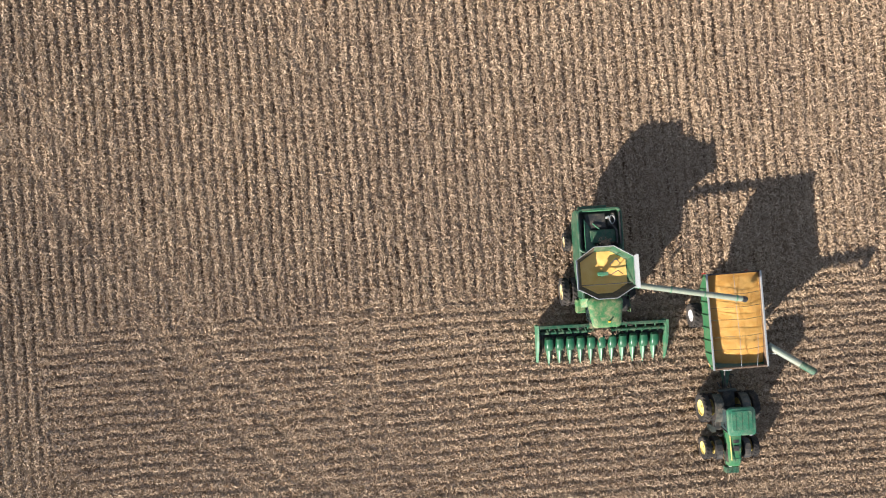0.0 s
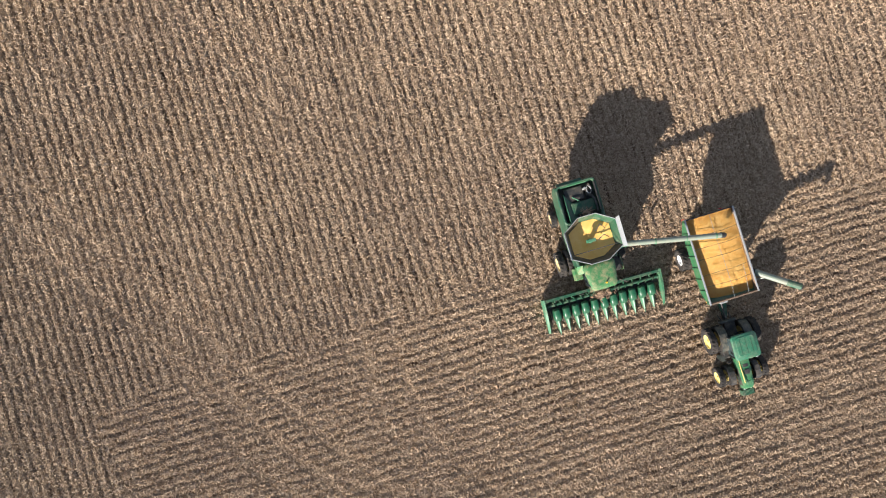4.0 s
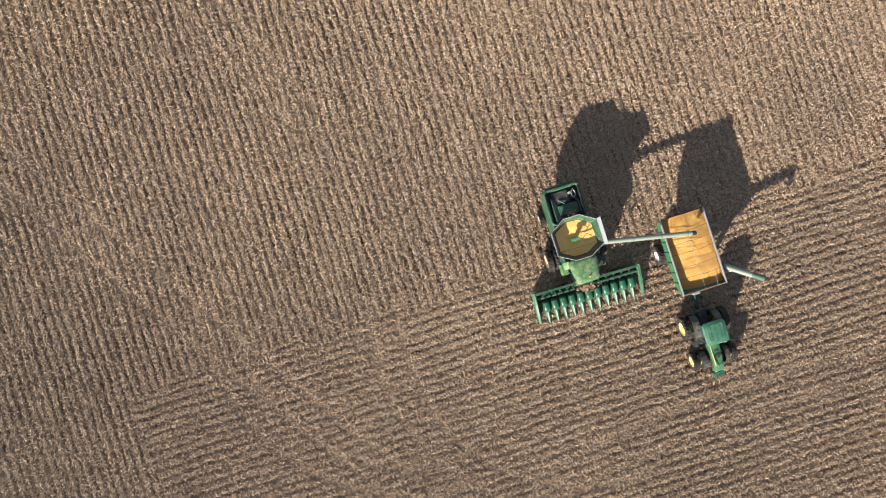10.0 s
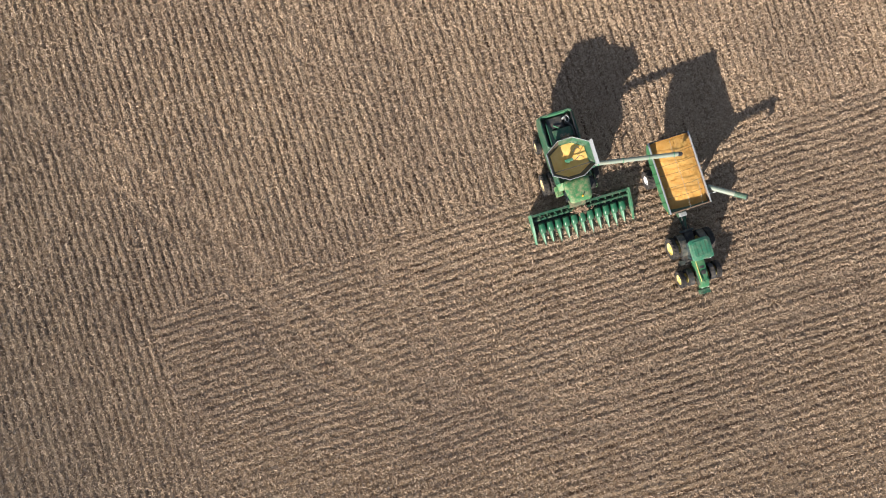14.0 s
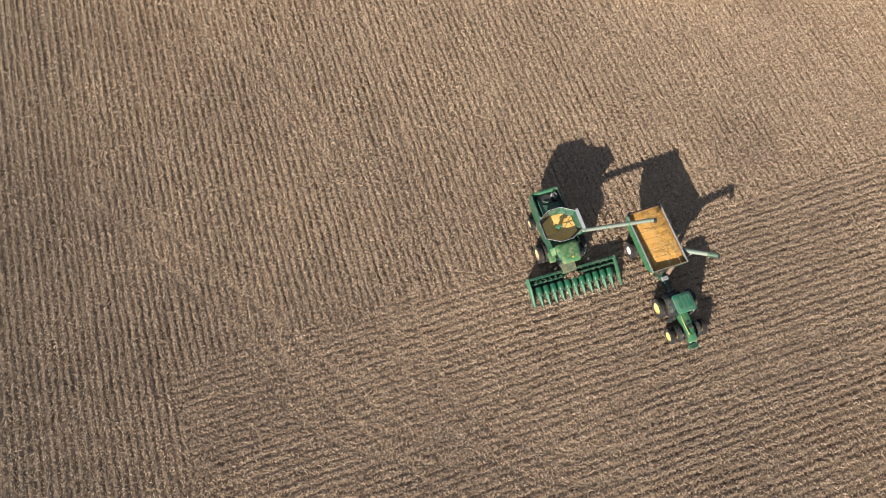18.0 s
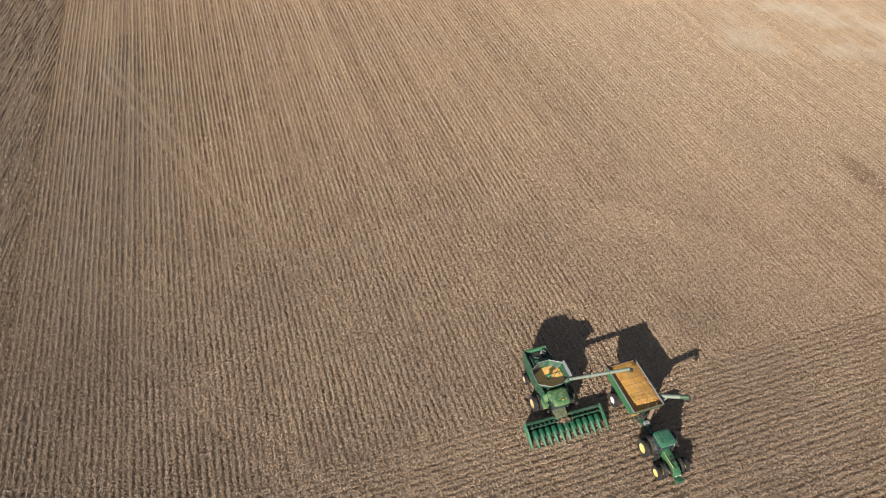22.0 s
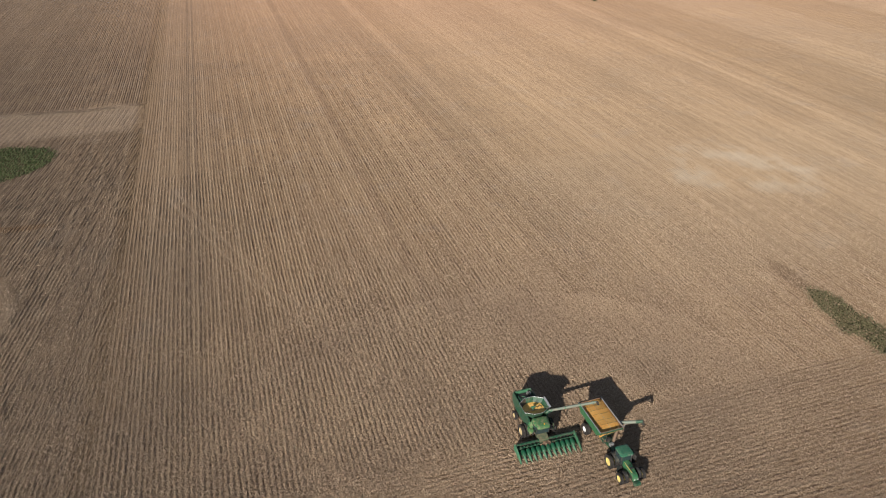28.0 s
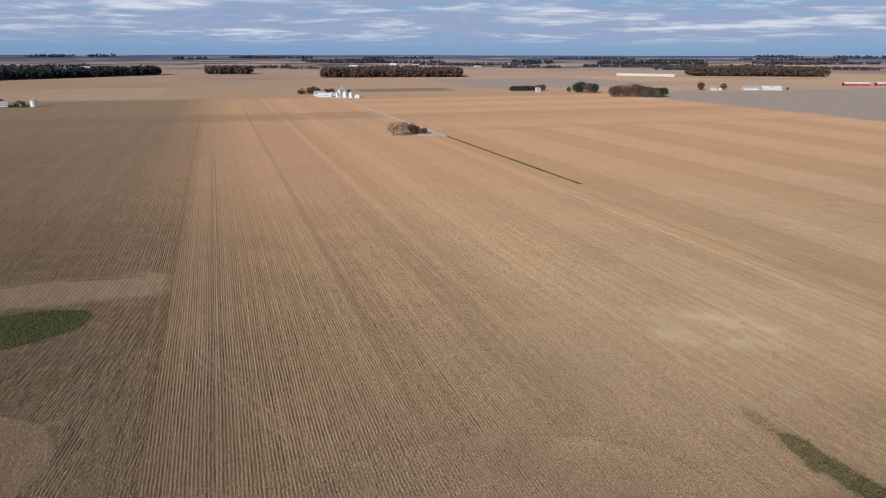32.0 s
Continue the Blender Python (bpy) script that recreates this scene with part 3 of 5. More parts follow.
def row_phase(x, y):
    u, v = x * CU + y * SU, -x * SU + y * CU
    headland = (v < HEADLAND_V + 0.5 * np.sin(u * 0.7)) & (u > HEADLAND_U - 0.1 * v)
    across = np.where(headland, v, u - stray_of(u, v)) + 0.05 * np.sin(u * 0.45 + v * 0.31) + 0.04 * np.sin(u * 1.3 - v * 1.1) + 0.06 * np.sin(u * 2.9 + v * 2.3) * np.sin(v * 1.7 - u * 0.8)
    along = np.where(headland, u, v)
    gap = np.floor(across / ROW)
    cover = 0.5 + 0.3 * np.sin(gap * 12.99 + along * 0.21 + 3 * np.sin(gap * 7.1)) + 0.2 * np.sin(gap * 5.3 + along * 0.83)
    cover += 0.45 * np.sin(gap * 3.7 + along * 2.3 + 2 * np.sin(along * 0.9 + gap * 1.9))
    cover += 0.35 * np.sin(u * 0.16 + 2 * np.sin(v * 0.09)) * np.sin(v * 0.13 + 1.7 * np.sin(u * 0.11 + 1)) + np.where(headland, 0.30 + 0.5 * np.exp(-((u + 16) / 14) ** 2 - ((v + 17) / 12) ** 2), 0.16)
    return np.cos(2 * np.pi * across / ROW), headland, cover


def strips(x, y, z, length, width, yaw, pitch, roll):
    """Flat pieces, four corners each."""
    f = np.stack([np.cos(yaw) * np.cos(pitch), np.sin(yaw) * np.cos(pitch), np.sin(pitch)], 1)
    s0 = np.stack([-np.sin(yaw), np.cos(yaw), np.zeros_like(yaw)], 1)
    u0 = np.cross(f, s0)
    s = s0 * np.cos(roll)[:, None] + u0 * np.sin(roll)[:, None]
    c = np.stack([x, y, z], 1)
    f, s = f * (length / 2)[:, None], s * (width / 2)[:, None]
    p = np.stack([c - f - s, c + f - s * 0.6, c + f + s * 0.6, c - f + s], 1)
    low = p[:, :, 2].min(1)
    p[:, :, 2] += np.maximum(0.004 - low, 0)[:, None]
    return p.reshape(-1, 3)


def strip_mesh(name, verts):
    me = bpy.data.meshes.new(name)
    k = len(verts) // 4
    me.vertices.add(4 * k), me.loops.add(4 * k), me.polygons.add(k)
    me.vertices.foreach_set("co", verts.astype(np.float32).ravel())
    me.loops.foreach_set("vertex_index", np.arange(4 * k, dtype=np.int32))
    me.polygons.foreach_set("loop_start", np.arange(0, 4 * k, 4, dtype=np.int32))
    me.update(calc_edges=True)
    me.materials.append(STRAW)
    return me


x, y, r = scatter(1550000, 8.0, 4.0, 1.25, 0.85, 36.0)
keep = (np.abs(x) < 130) & (y > -42) & (y < 170)
x, y, r = x[keep], y[keep], r[keep]
ph, hd, cover = row_phase(x, y)
ridge = np.clip(0.80 + 0.9 * ph, 0, 1)
loose = np.clip((r - 36) / 60, 0, 1)
u_, v_ = x * CU + y * SU, -x * SU + y * CU
pressed = np.zeros(len(x), bool)
for ax, ay, ar, (ua, ub, va, vb) in ARCS:
    d_ = np.hypot(x - ax, y - ay) - ar + 0.12 * np.sin(u_ * 0.9 + v_ * 0.7)
    pressed |= ((np.abs(d_) < 0.32) | (np.abs(d_ - 2.6) < 0.32)) & (u_ > ua) & (u_ < ub) & (v_ > va) & (v_ < vb)
bare = 0.26 + 0.62 * np.clip(1.5 * cover - 0.35, 0, 1)
chance = np.where(pressed, 0.78, bare + (1 - bare) * ridge)
keep = rng.random(len(x)) < chance + (0.85 - chance) * 0.4 * loose
x, y, r, ph, ridge, pressed = x[keep], y[keep], r[keep], ph[keep], ridge[keep], pressed[keep]
ridge = np.where(pressed, 0.15, ridge)
k = len(x)
far_ = np.clip((r - 36) / 60, 0, 1)
straw_v = strips(x, y, 0.03 + rng.uniform(0.0, 0.03, k) + ridge * rng.uniform(0.03, 0.16, k), rng.uniform(0.08, 0.31, k) * (1 + 0.45 * far_), rng.uniform(0.035, 0.095, k) * (1 + 0.5 * far_),
                 rng.random(k) * 2 * np.pi, rng.normal(0, 0.32 + 0.15 * ridge, k), rng.normal(0, 0.70, k))
# low ridges that the rows stand on
def ridges(rows_at, start, stop, step, to_xy, inside=None, high=1.0):
    """A low uneven ridge along each row: corners and quads."""
    a = np.asarray(rows_at)
    b = np.arange(start, stop, step)
    A, L = np.meshgrid(a, b, indexing="ij")
    A = A + rng.normal(0, 0.03, A.shape) + stray_of(A, L)
    H = (rng.uniform(0.03, 0.13, A.shape) if step < 2 else rng.uniform(0.06, 0.10, A.shape)) * high * np.clip((1050 - L) / 800, 0, 1)
    X0, Y0 = to_xy(A, L)
    if inside is not None:
        H = np.where(inside(X0, Y0), H, -0.05)
    for ax, ay, ar, (ua, ub, va, vb) in ARCS:
        d = np.hypot(X0 - ax, Y0 - ay) - ar
        H = np.where(((np.abs(d) < 0.45) | (np.abs(d - 2.6) < 0.45)) & (X0 > ua - 5) & (X0 < ub + 5) & (Y0 > va) & (Y0 < vb), 0.01, H)
    out = []
    for off_, z in ((-0.22, -0.02), (0.0, 0.0), (0.22, -0.02)):
        xx, yy = to_xy(A + off_, L)
        out.append(np.stack([xx, yy, H if z == 0 else np.full_like(H, z)], -1))
    v = np.stack(out, 2)
    na, nb = A.shape
    i = np.arange(na * nb * 3).reshape(na, nb, 3)
    f = np.stack([i[:, :-1, :-1], i[:, :-1, 1:], i[:, 1:, 1:], i[:, 1:, :-1]], -1)
    return v.reshape(-1, 3), f.reshape(-1, 4)


def side_xy(a, l):
    """Rows of the side field, turned against the main ones."""
    c, s = math.cos(SIDE_TURN), math.sin(SIDE_TURN)
    return xy_of(SIDE_U + a * c + l * s, -a * s + l * c)


def in_side(x, y):
    u, v = x * CU + y * SU, -x * SU + y * CU
    return (u < SIDE_U) & (v < 150) & (v > -45) & (np.hypot(x + 96, y - 46) > 23)


blocks = [ridges(np.arange(-66, 190) * ROW, -3.2, 110, 1.1, xy_of, None, np.where(np.arange(-66, 190) < -18, 1.3, 0.85)[:, None]), ridges(np.arange(-66, 190) * ROW, 110, 470, 4.0, xy_of, None, np.where(np.arange(-66, 190) < -10, 1.0, 0.65)[:, None] * np.clip((400 - np.arange(110, 470, 4.0)) / 260, 0, 1)),
          ridges(np.arange(-66, -40) * ROW, -45, -3.6, 0.9, xy_of, lambda x, y: x * CU + y * SU < HEADLAND_U - 0.1 * (-x * SU + y * CU)),
          ridges(np.arange(-60, -4) * ROW, -30, 95, 1.1, lambda a, l: xy_of(l, a), lambda x, y: x * CU + y * SU > HEADLAND_U - 0.1 * (-x * SU + y * CU), 0.55),
          ridges(np.arange(-95, 32) * ROW, -60, 165, 1.5, side_xy, in_side, 1.7),
          ridges(np.arange(-400, -67) * ROW, 176, 470, 7.0, lambda a, l: xy_of(a + 0.012 * l, l), None, 1.5),
          ridges(np.arange(-400, -67) * ROW, 470, 1050, 14.5, lambda a, l: xy_of(a + 0.012 * l, l), None, 1.5)]
verts, quads, base = [], [], 0
for v, f in blocks:
    verts.append(v), quads.append(f + base)
    base += len(v)
verts, quads = np.concatenate(verts), np.concatenate(quads)
quads = quads[(verts[quads][:, :, 2] > 0).any(1)]
me = bpy.data.meshes.new("row_ridges")
me.vertices.add(len(verts)), me.loops.add(quads.size), me.polygons.add(len(quads))
me.vertices.foreach_set("co", verts.astype(np.float32).ravel())
me.loops.foreach_set("vertex_index", quads.astype(np.int32).ravel())
me.polygons.foreach_set("loop_start", np.arange(0, quads.size, 4, dtype=np.int32))
me.update(calc_edges=True)
me.materials.append(ground_mat)
tagged(new("row_ridges", me), "low tan ridges of cut corn rows", "stubble rows", kind="stuff")

# standing stubs along the rows
uu = np.arange(-75, 110) * ROW
vv = np.arange(-3.0, 110.0, 0.21)
U, V = np.meshgrid(uu, vv)
U, V = U.ravel(), V.ravel()
uh, vh = np.arange(-30.0, 60.0, 0.21), (np.arange(-48, -4)) * ROW
UH, VH = np.meshgrid(uh, vh)
U, V = np.concatenate([U, UH.ravel()]), np.concatenate([V, VH.ravel()])
uh, vh = np.arange(-75, -40) * ROW, np.arange(-36.0, -3.0, 0.21)
UH, VH = np.meshgrid(uh, vh)
U, V = np.concatenate([U, UH.ravel()]), np.concatenate([V, VH.ravel()])
U = U + np.where((V > HEADLAND_V) | (U < -30), stray_of(U, V), 0.0)
U, V = U + rng.normal(0, 0.05, len(U)), V + rng.normal(0, 0.06, len(V))
keep = rng.random(len(U)) < np.where(V < HEADLAND_V, 0.45, 0.7)
U, V = U[keep], V[keep]
k = len(U)
X, Y = U * CU - V * SU, U * SU + V * CU
h = rng.uniform(0.13, 0.34, k)
stub_v = strips(X, Y, h * 0.5, h, rng.uniform(0.05, 0.09, k), rng.random(k) * 2 * np.pi, rng.normal(1.35, 0.22, k), rng.random(k) * 3)
stubble = tagged(new("corn_straw", strip_mesh("corn_straw", np.concatenate([straw_v, stub_v]))), "tan corn straw and short cut stalks on the field", "straw", kind="stuff")

# ---- combine harvester: local -y is ahead ----
combine = thing("combine_harvester", pose(11.4, -1.0, 0, 0, 0, 4.0), "green combine harvester with open grain tank, unloading corn", "combine")
bm = B()
prof = [(-1.75, 1.25), (2.6, 1.05), (3.9, 1.35), (4.35, 1.9), (4.4, 2.55), (-1.75, 2.55)]
loft(bm, [[(-1.36, y, z) for y, z in prof], [(1.36, y, z) for y, z in prof]])
part("body", bm, GREEN, combine)
for s in (-1, 1):
    bm = B()
    prof = [(-1.7, 1.45), (1.2, 1.15), (3.6, 1.35), (4.3, 1.9), (4.46, 2.6), (4.40, 3.25), (4.15, 3.42), (1.3, 3.42), (-1.7, 3.30)]
    loft(bm, [[(s * 1.375, y, z) for y, z in prof], [(s * 1.47, y, z) for y, z in prof], [(s * 1.55, y * 0.985 + 0.02, 2.4 + (z - 2.4) * 0.95) for y, z in prof]])
    side = part("side_panel", bm, GREEN, combine, "dusty green side panel")
    for yy in (0.9, 2.6):
        part("panel_seam", box(B(), s * 1.551 - 0.008, s * 1.551 + 0.008, yy - 0.015, yy + 0.015, 1.5, 3.2), DARK, side)
shell = B()
outer = [rounded(0, 2.95, 1.56, 1.52, 0.42, z, 6) for z in (2.45, 3.3, 3.42)]
inner = [rounded(0, 2.95, 1.56 - d, 1.52 - d, 0.36, z, 6) for d, z in ((0.05, 3.47), (0.11, 3.46), (0.14, 3.35), (0.14, 2.5))]
loft(shell, outer + inner, caps=False)
part("hood_shell", shell, GREEN, combine, "green rounded hood wall round the engine deck", True)
part("deck_rail", box(B(), 1.30, 1.40, 1.9, 4.1, 3.44, 3.54, 0.02), DARK, combine, "black rail")
part("engine_deck", box(B(), -1.35, 1.35, 1.7, 4.2, 2.56, 2.62), DARK, combine, "black engine deck")
bm = plate(B(), [(-1.08, 1.50, 3.36), (-0.30, 1.50, 2.98), (-0.38, 2.75, 2.92), (-1.02, 3.75, 3.16)], 0.04)
panel = part("inner_panel", bm, GREEN, combine, "green sloped panel beside the engine")
part("panel_edge", tube(B(), (-1.08, 1.50, 3.38), (-1.02, 3.75, 3.18), 0.03, n=6), GREEN_PALE, panel)
cover = part("engine_cover", box(B(), -0.66, 1.12, 2.06, 2.96, 2.64, 3.14, 0.06), GREEN, combine, "green flat engine cover")
part("hatch", box(B(), -0.45, 0.20, 2.45, 2.86, 3.13, 3.17, 0.01), GREEN, cover)
part("cover_seam", box(B(), 0.40, 0.43, 2.10, 2.92, 3.135, 3.15), DARK, cover)
rr = random.Random(8)
bm = B()
for k in range(70):
    m = Matrix.Translation((0.30 + rr.gauss(0, 0.20), 2.05 + rr.gauss(0, 0.13), 3.16 + rr.uniform(0, 0.08))) @ Euler((rr.uniform(-0.7, 0.7), rr.uniform(-0.7, 0.7), rr.uniform(0, 3.1))).to_matrix().to_4x4()
    box(bm, -0.09, 0.09, -0.02, 0.02, -0.008, 0.008, m=m)
part("chaff", bm, TRASH, cover, "brown chaff caught on the cover")
part("fan_shroud", box(B(), -0.92, 0.52, 3.06, 4.12, 2.62, 3.02, 0.06), DARK, combine, "black fan shroud")
part("shroud_strut", tube(B(), (-0.42, 3.42, 3.06), (0.02, 2.98, 3.22), 0.045, n=8), GREEN_PALE, combine, "pale green strut")
part("cooler", box(B(), -1.34, -1.16, 1.7, 3.8, 2.62, 3.02, 0.03), DARK, combine, "black radiator screen")
part("air_duct", pipe(B(), [(1.16, 1.95, 3.30), (1.16, 2.85, 3.34), (1.02, 3.15, 3.15), (0.80, 3.35, 2.85)], 0.085, 10), DARK, combine, "black bent air duct")
part("air_cleaner", tube(B(), (0.86, 3.25, 2.95), (0.86, 3.85, 2.95), 0.20, n=14), DARK, combine, "black air cleaner")
ring_pts = [(0.90 + 0.17 * math.cos(radians(40 * k)), 3.62 + 0.30 * math.sin(radians(40 * k)), 3.22 + 0.012 * k) for k in range(11)]
part("hose", pipe(B(), ring_pts, 0.028, 6), GREY, combine, "grey looped hose")
part("hose", pipe(B(), [(0.72, 3.9, 3.1), (1.0, 4.05, 3.25), (1.18, 3.6, 3.2), (1.22, 3.1, 3.1)], 0.035, 6), DARK, combine, "black hose")
part("muffler", tube(B(), (0.55, 3.75, 2.7), (0.60, 3.80, 3.50), 0.08, n=10), GREY, combine, "grey exhaust stack")
part("rear_liner", plate(B(), [(-1.15, 4.24, 2.7), (1.15, 4.24, 2.7), (1.15, 4.30, 3.38), (-1.15, 4.30, 3.38)], 0.03), GREEN_PALE, combine, "dusty green inner rear wall")
bm = pipe(B(), [(1.2, 1.9, 3.4), (1.2, 1.9, 3.95), (1.2, 3.6, 3.95), (1.2, 3.6, 3.4)], 0.02, 6)
pipe(bm, [(1.2, 2.75, 3.4), (1.2, 2.75, 3.95)], 0.02, 6)
part("handrail", bm, DARK, combine)

# grain tank: eight leaning sheets on a funnel
RIM = [(-0.72, 1.80), (0.62, 1.80), (1.93, 1.00), (1.93, -1.00), (0.66, -1.72), (-0.66, -1.72), (-1.93, -1.00), (-1.93, 1.00)]
LOW = [(x * 0.70, y * 0.70) for x, y in RIM]
tank = part("grain_tank", loft(B(), [[(x * 0.62, y * 0.62, 2.56) for x, y in RIM], [(x * 0.72, y * 0.72, 3.05) for x, y in RIM]]), GREEN, combine, "green grain tank with grey rim")
for k in range(8):
    (xa, ya), (xb, yb) = RIM[k], RIM[(k + 1) % 8]
    q = [(xa * 0.70, ya * 0.70, 3.0), (xb * 0.70, yb * 0.70, 3.0), (xb, yb, 4.25), (xa, ya, 4.25)]
    sheet = part("tank_panel", plate(B(), q, 0.03), GREEN, tank)
    # inner faces turned from the sun: dusty brown, darkened to stand for shade
    if k > 2:
        c = Vector((xa + xb, ya + yb, 0)).normalized() * -0.022
        part("shaded_liner", plate(B(), [Vector(p) + c for p in q], 0.008), TANK_SHADED, sheet, "dusty brown inner face with shade painted in")
    part("rim_edge", tube(B(), (xa, ya, 4.26), (xb, yb, 4.26), 0.028, n=6), GREY, sheet, "grey rim edge")
bm = B()
plate(bm, [(1.95, 1.08, 4.29), (1.95, -1.12, 4.29), (2.20, -1.15, 4.40), (2.20, 1.15, 4.40)], 0.04)
flap = part("tank_flap", bm, GREY, combine, "grey folding tank extension")
for yy in (-0.55, 0.0, 0.55):
    part("strut", tube(B(), (1.93, yy, 4.22), (2.20, yy, 4.36), 0.02, n=6), DARK, flap)
part("tank_flap", plate(B(), [(-1.95, 1.0, 4.27), (-1.95, -1.05, 4.27), (-2.03, -1.05, 4.40), (-2.03, 1.0, 4.40)], 0.03), GREY, combine, "narrow grey tank extension")
part("loading_auger", tube(B(), (-0.1, -0.1, 2.7), (-0.22, -0.05, 4.05), 0.20, 0.17, 14), GREEN_PALE, combine, "pale green tank auger")
part("auger_cap", box(B(), -0.55, 0.18, -0.17, 0.08, 3.98, 4.12, 0.04), GREEN_PALE, combine)
bm = pipe(B(), [(0.35, 0.55, 3.9), (0.75, 0.95, 4.15), (1.05, 0.60, 3.9)], 0.03, 6)
part("tank_brace", bm, DARK, combine)
bm = pipe(B(), [(0.45, -0.15, 3.7), (0.85, 0.12, 4.05), (1.25, -0.15, 3.7)], 0.03, 6)
part("tank_brace", bm, DARK, combine)
part("cross_brace", tube(B(), (-1.75, -0.75, 4.10), (1.75, -0.75, 4.10), 0.03, n=6), DARK, combine)

# cab
bm = loft(B(), [[(-1.0, -3.25, 1.75), (1.0, -3.25, 1.75), (1.05, -1.85, 1.75), (-1.05, -1.85, 1.75)], [(-1.05, -3.45, 3.3), (1.05, -3.45, 3.3), (1.08, -1.8, 3.3), (-1.08, -1.8, 3.3)]])
cab = part("cab", bm, GLASS, combine, "cab with dark tinted glass")
for x, y in ((-1.0, -3.32), (1.0, -3.32), (-1.06, -1.86), (1.06, -1.86)):
    part("pillar", tube(B(), (x * 0.98, y + 0.05, 1.7), (x * 1.04, y - 0.05, 3.32), 0.055, n=6), DARK, cab)
bm = loft(B(), [rounded(0, -2.70, 1.22 * s, 1.06 * s, 0.36, z) for s, z in ((0.98, 3.10), (1.0, 3.22), (0.98, 3.44), (0.86, 3.56), (0.6, 3.60))])
for v in bm.verts:
    if v.co.y < -3.0:
        v.co.x *= 0.84
roof = part("cab_roof", bm, GREEN_DIRTY, combine, "green cab roof strewn with straw and dust", True)
part("beacon", tube(B(), (0.12, -3.35, 3.58), (0.12, -3.35, 3.76), 0.07, 0.05, 10), AMBER, roof, "amber beacon")
for x in (-0.75, -0.4, 0.4, 0.75):
    part("work_light", box(B(), x - 0.09, x + 0.09, -3.62, -3.52, 3.34, 3.46, 0.01), WHITE, roof)
part("operator_platform", box(B(), 1.05, 1.95, -2.9, -1.7, 1.62, 1.70), DARK, combine, "black steel platform")
bm = pipe(B(), [(1.9, -2.85, 1.7), (1.9, -2.85, 2.6), (1.9, -1.75, 2.6), (1.9, -1.75, 1.7)], 0.022, 6)
part("handrail", bm, GREEN_DIRTY, combine)
bm = B()
for k in range(5):
    box(bm, 1.95 + 0.07 * k, 2.25 + 0.07 * k, -2.6, -2.1, 1.42 - 0.25 * k, 1.46 - 0.25 * k)
pipe(bm, [(2.0, -2.6, 1.6), (2.5, -2.6, 0.4)], 0.025, 6), pipe(bm, [(2.0, -2.1, 1.6), (2.5, -2.1, 0.4)], 0.025, 6)
part("ladder", bm, DARK, combine)
for s in (-1, 1):
    arm = part("mirror_arm", pipe(B(), [(s * 1.0, -3.3, 3.2), (s * 1.75, -3.75, 3.1), (s * 1.75, -3.75, 2.6)], 0.02, 6), DARK, combine)
    part("mirror", box(B(), s * 1.75 - 0.12, s * 1.75 + 0.12, -3.80, -3.74, 2.45, 2.95, 0.02), DARK, arm)
part("side_tank", box(B(), -1.75, -1.15, -2.75, -1.8, 1.55, 2.35, 0.06), GREEN_DIRTY, combine, "green dusty tank beside the cab")
bm = loft(B(), [[(-1.56, -1.72, 1.75), (-1.08, -1.72, 1.75), (-1.08, -1.72, 3.0), (-1.56, -1.72, 2.85)], [(-1.50, -2.35, 1.75), (-1.10, -2.35, 1.75), (-1.10, -2.35, 2.65), (-1.50, -2.35, 2.45)]])
part("front_shroud", bm, GREEN_DIRTY, combine, "dusty green shroud beside the cab")
part("side_gear", box(B(), 1.2, 1.75, -1.75, -1.2, 1.5, 2.6, 0.05), GREEN_DIRTY, combine)
bm = loft(B(), [[(-0.72, -1.9, 1.2), (0.72, -1.9, 1.2), (0.72, -1.9, 2.0), (-0.72, -1.9, 2.0)], [(-0.72, -4.0, 0.55), (0.72, -4.0, 0.55), (0.72, -4.0, 1.35), (-0.72, -4.0, 1.35)]])
part("feeder_house", bm, CAKED, combine, "green feeder house caked with chaff")
part("axle", box(B(), -2.2, 2.2, -1.5, -1.05, 0.75, 1.15, 0.05), DARK, combine)
part("rear_axle", box(B(), -1.75, 1.75, 2.15, 2.45, 0.45, 0.75, 0.05), DARK, combine)
for x in (-2.32, -1.62, 1.62, 2.32):
    wheel(combine, x, -1.28, 1.0, 0.52, TAN_YELLOW, -1 if x < 0 else 1)
for x in (-1.85, 1.85):
    wheel(combine, x, 2.3, 0.68, 0.46, TAN_YELLOW, -1 if x < 0 else 1, lugs=16)
bm = B()
for k in range(9):
    a0 = radians(200 + 14 * k)
    tube(bm, (-0.4 + 0.1 * k, 4.35 + 0.02 * k, 1.3), (-0.4 + 0.1 * k, 4.75, 0.85), 0.03, n=5)
part("chopper_fins", bm, DARK, combine)
part("chopper", box(B(), -1.0, 1.0, 4.0, 4.75, 1.15, 1.6, 0.08), GREEN, combine)

# unloading auger over the cart
part("auger_elbow", loft(B(), [[(1.55 + 0.26 * math.cos(t) + dx, -0.95 + 0.26 * math.sin(t) + dy, z + tip * math.cos(t)) for t in [2 * math.pi * k / 12 for k in range(12)]]
                              for dx, dy, z, tip in ((0, 0, 1.9, 0), (0.0, 0, 2.9, -0.02), (0.15, -0.02, 3.3, -0.12), (0.5, -0.05, 3.5, -0.24))]), GREEN, combine, "green auger elbow", True)
A0, A1 = Vector((1.95, -0.95, 3.50)), Vector((8.9, -2.35, 4.50))
mid = A0.lerp(A1, 0.5)
aug = part("auger_tube", tube(B(), A0, A1, 0.20, n=14), GREY_GREEN, combine, "long grey-green unloading auger", True)
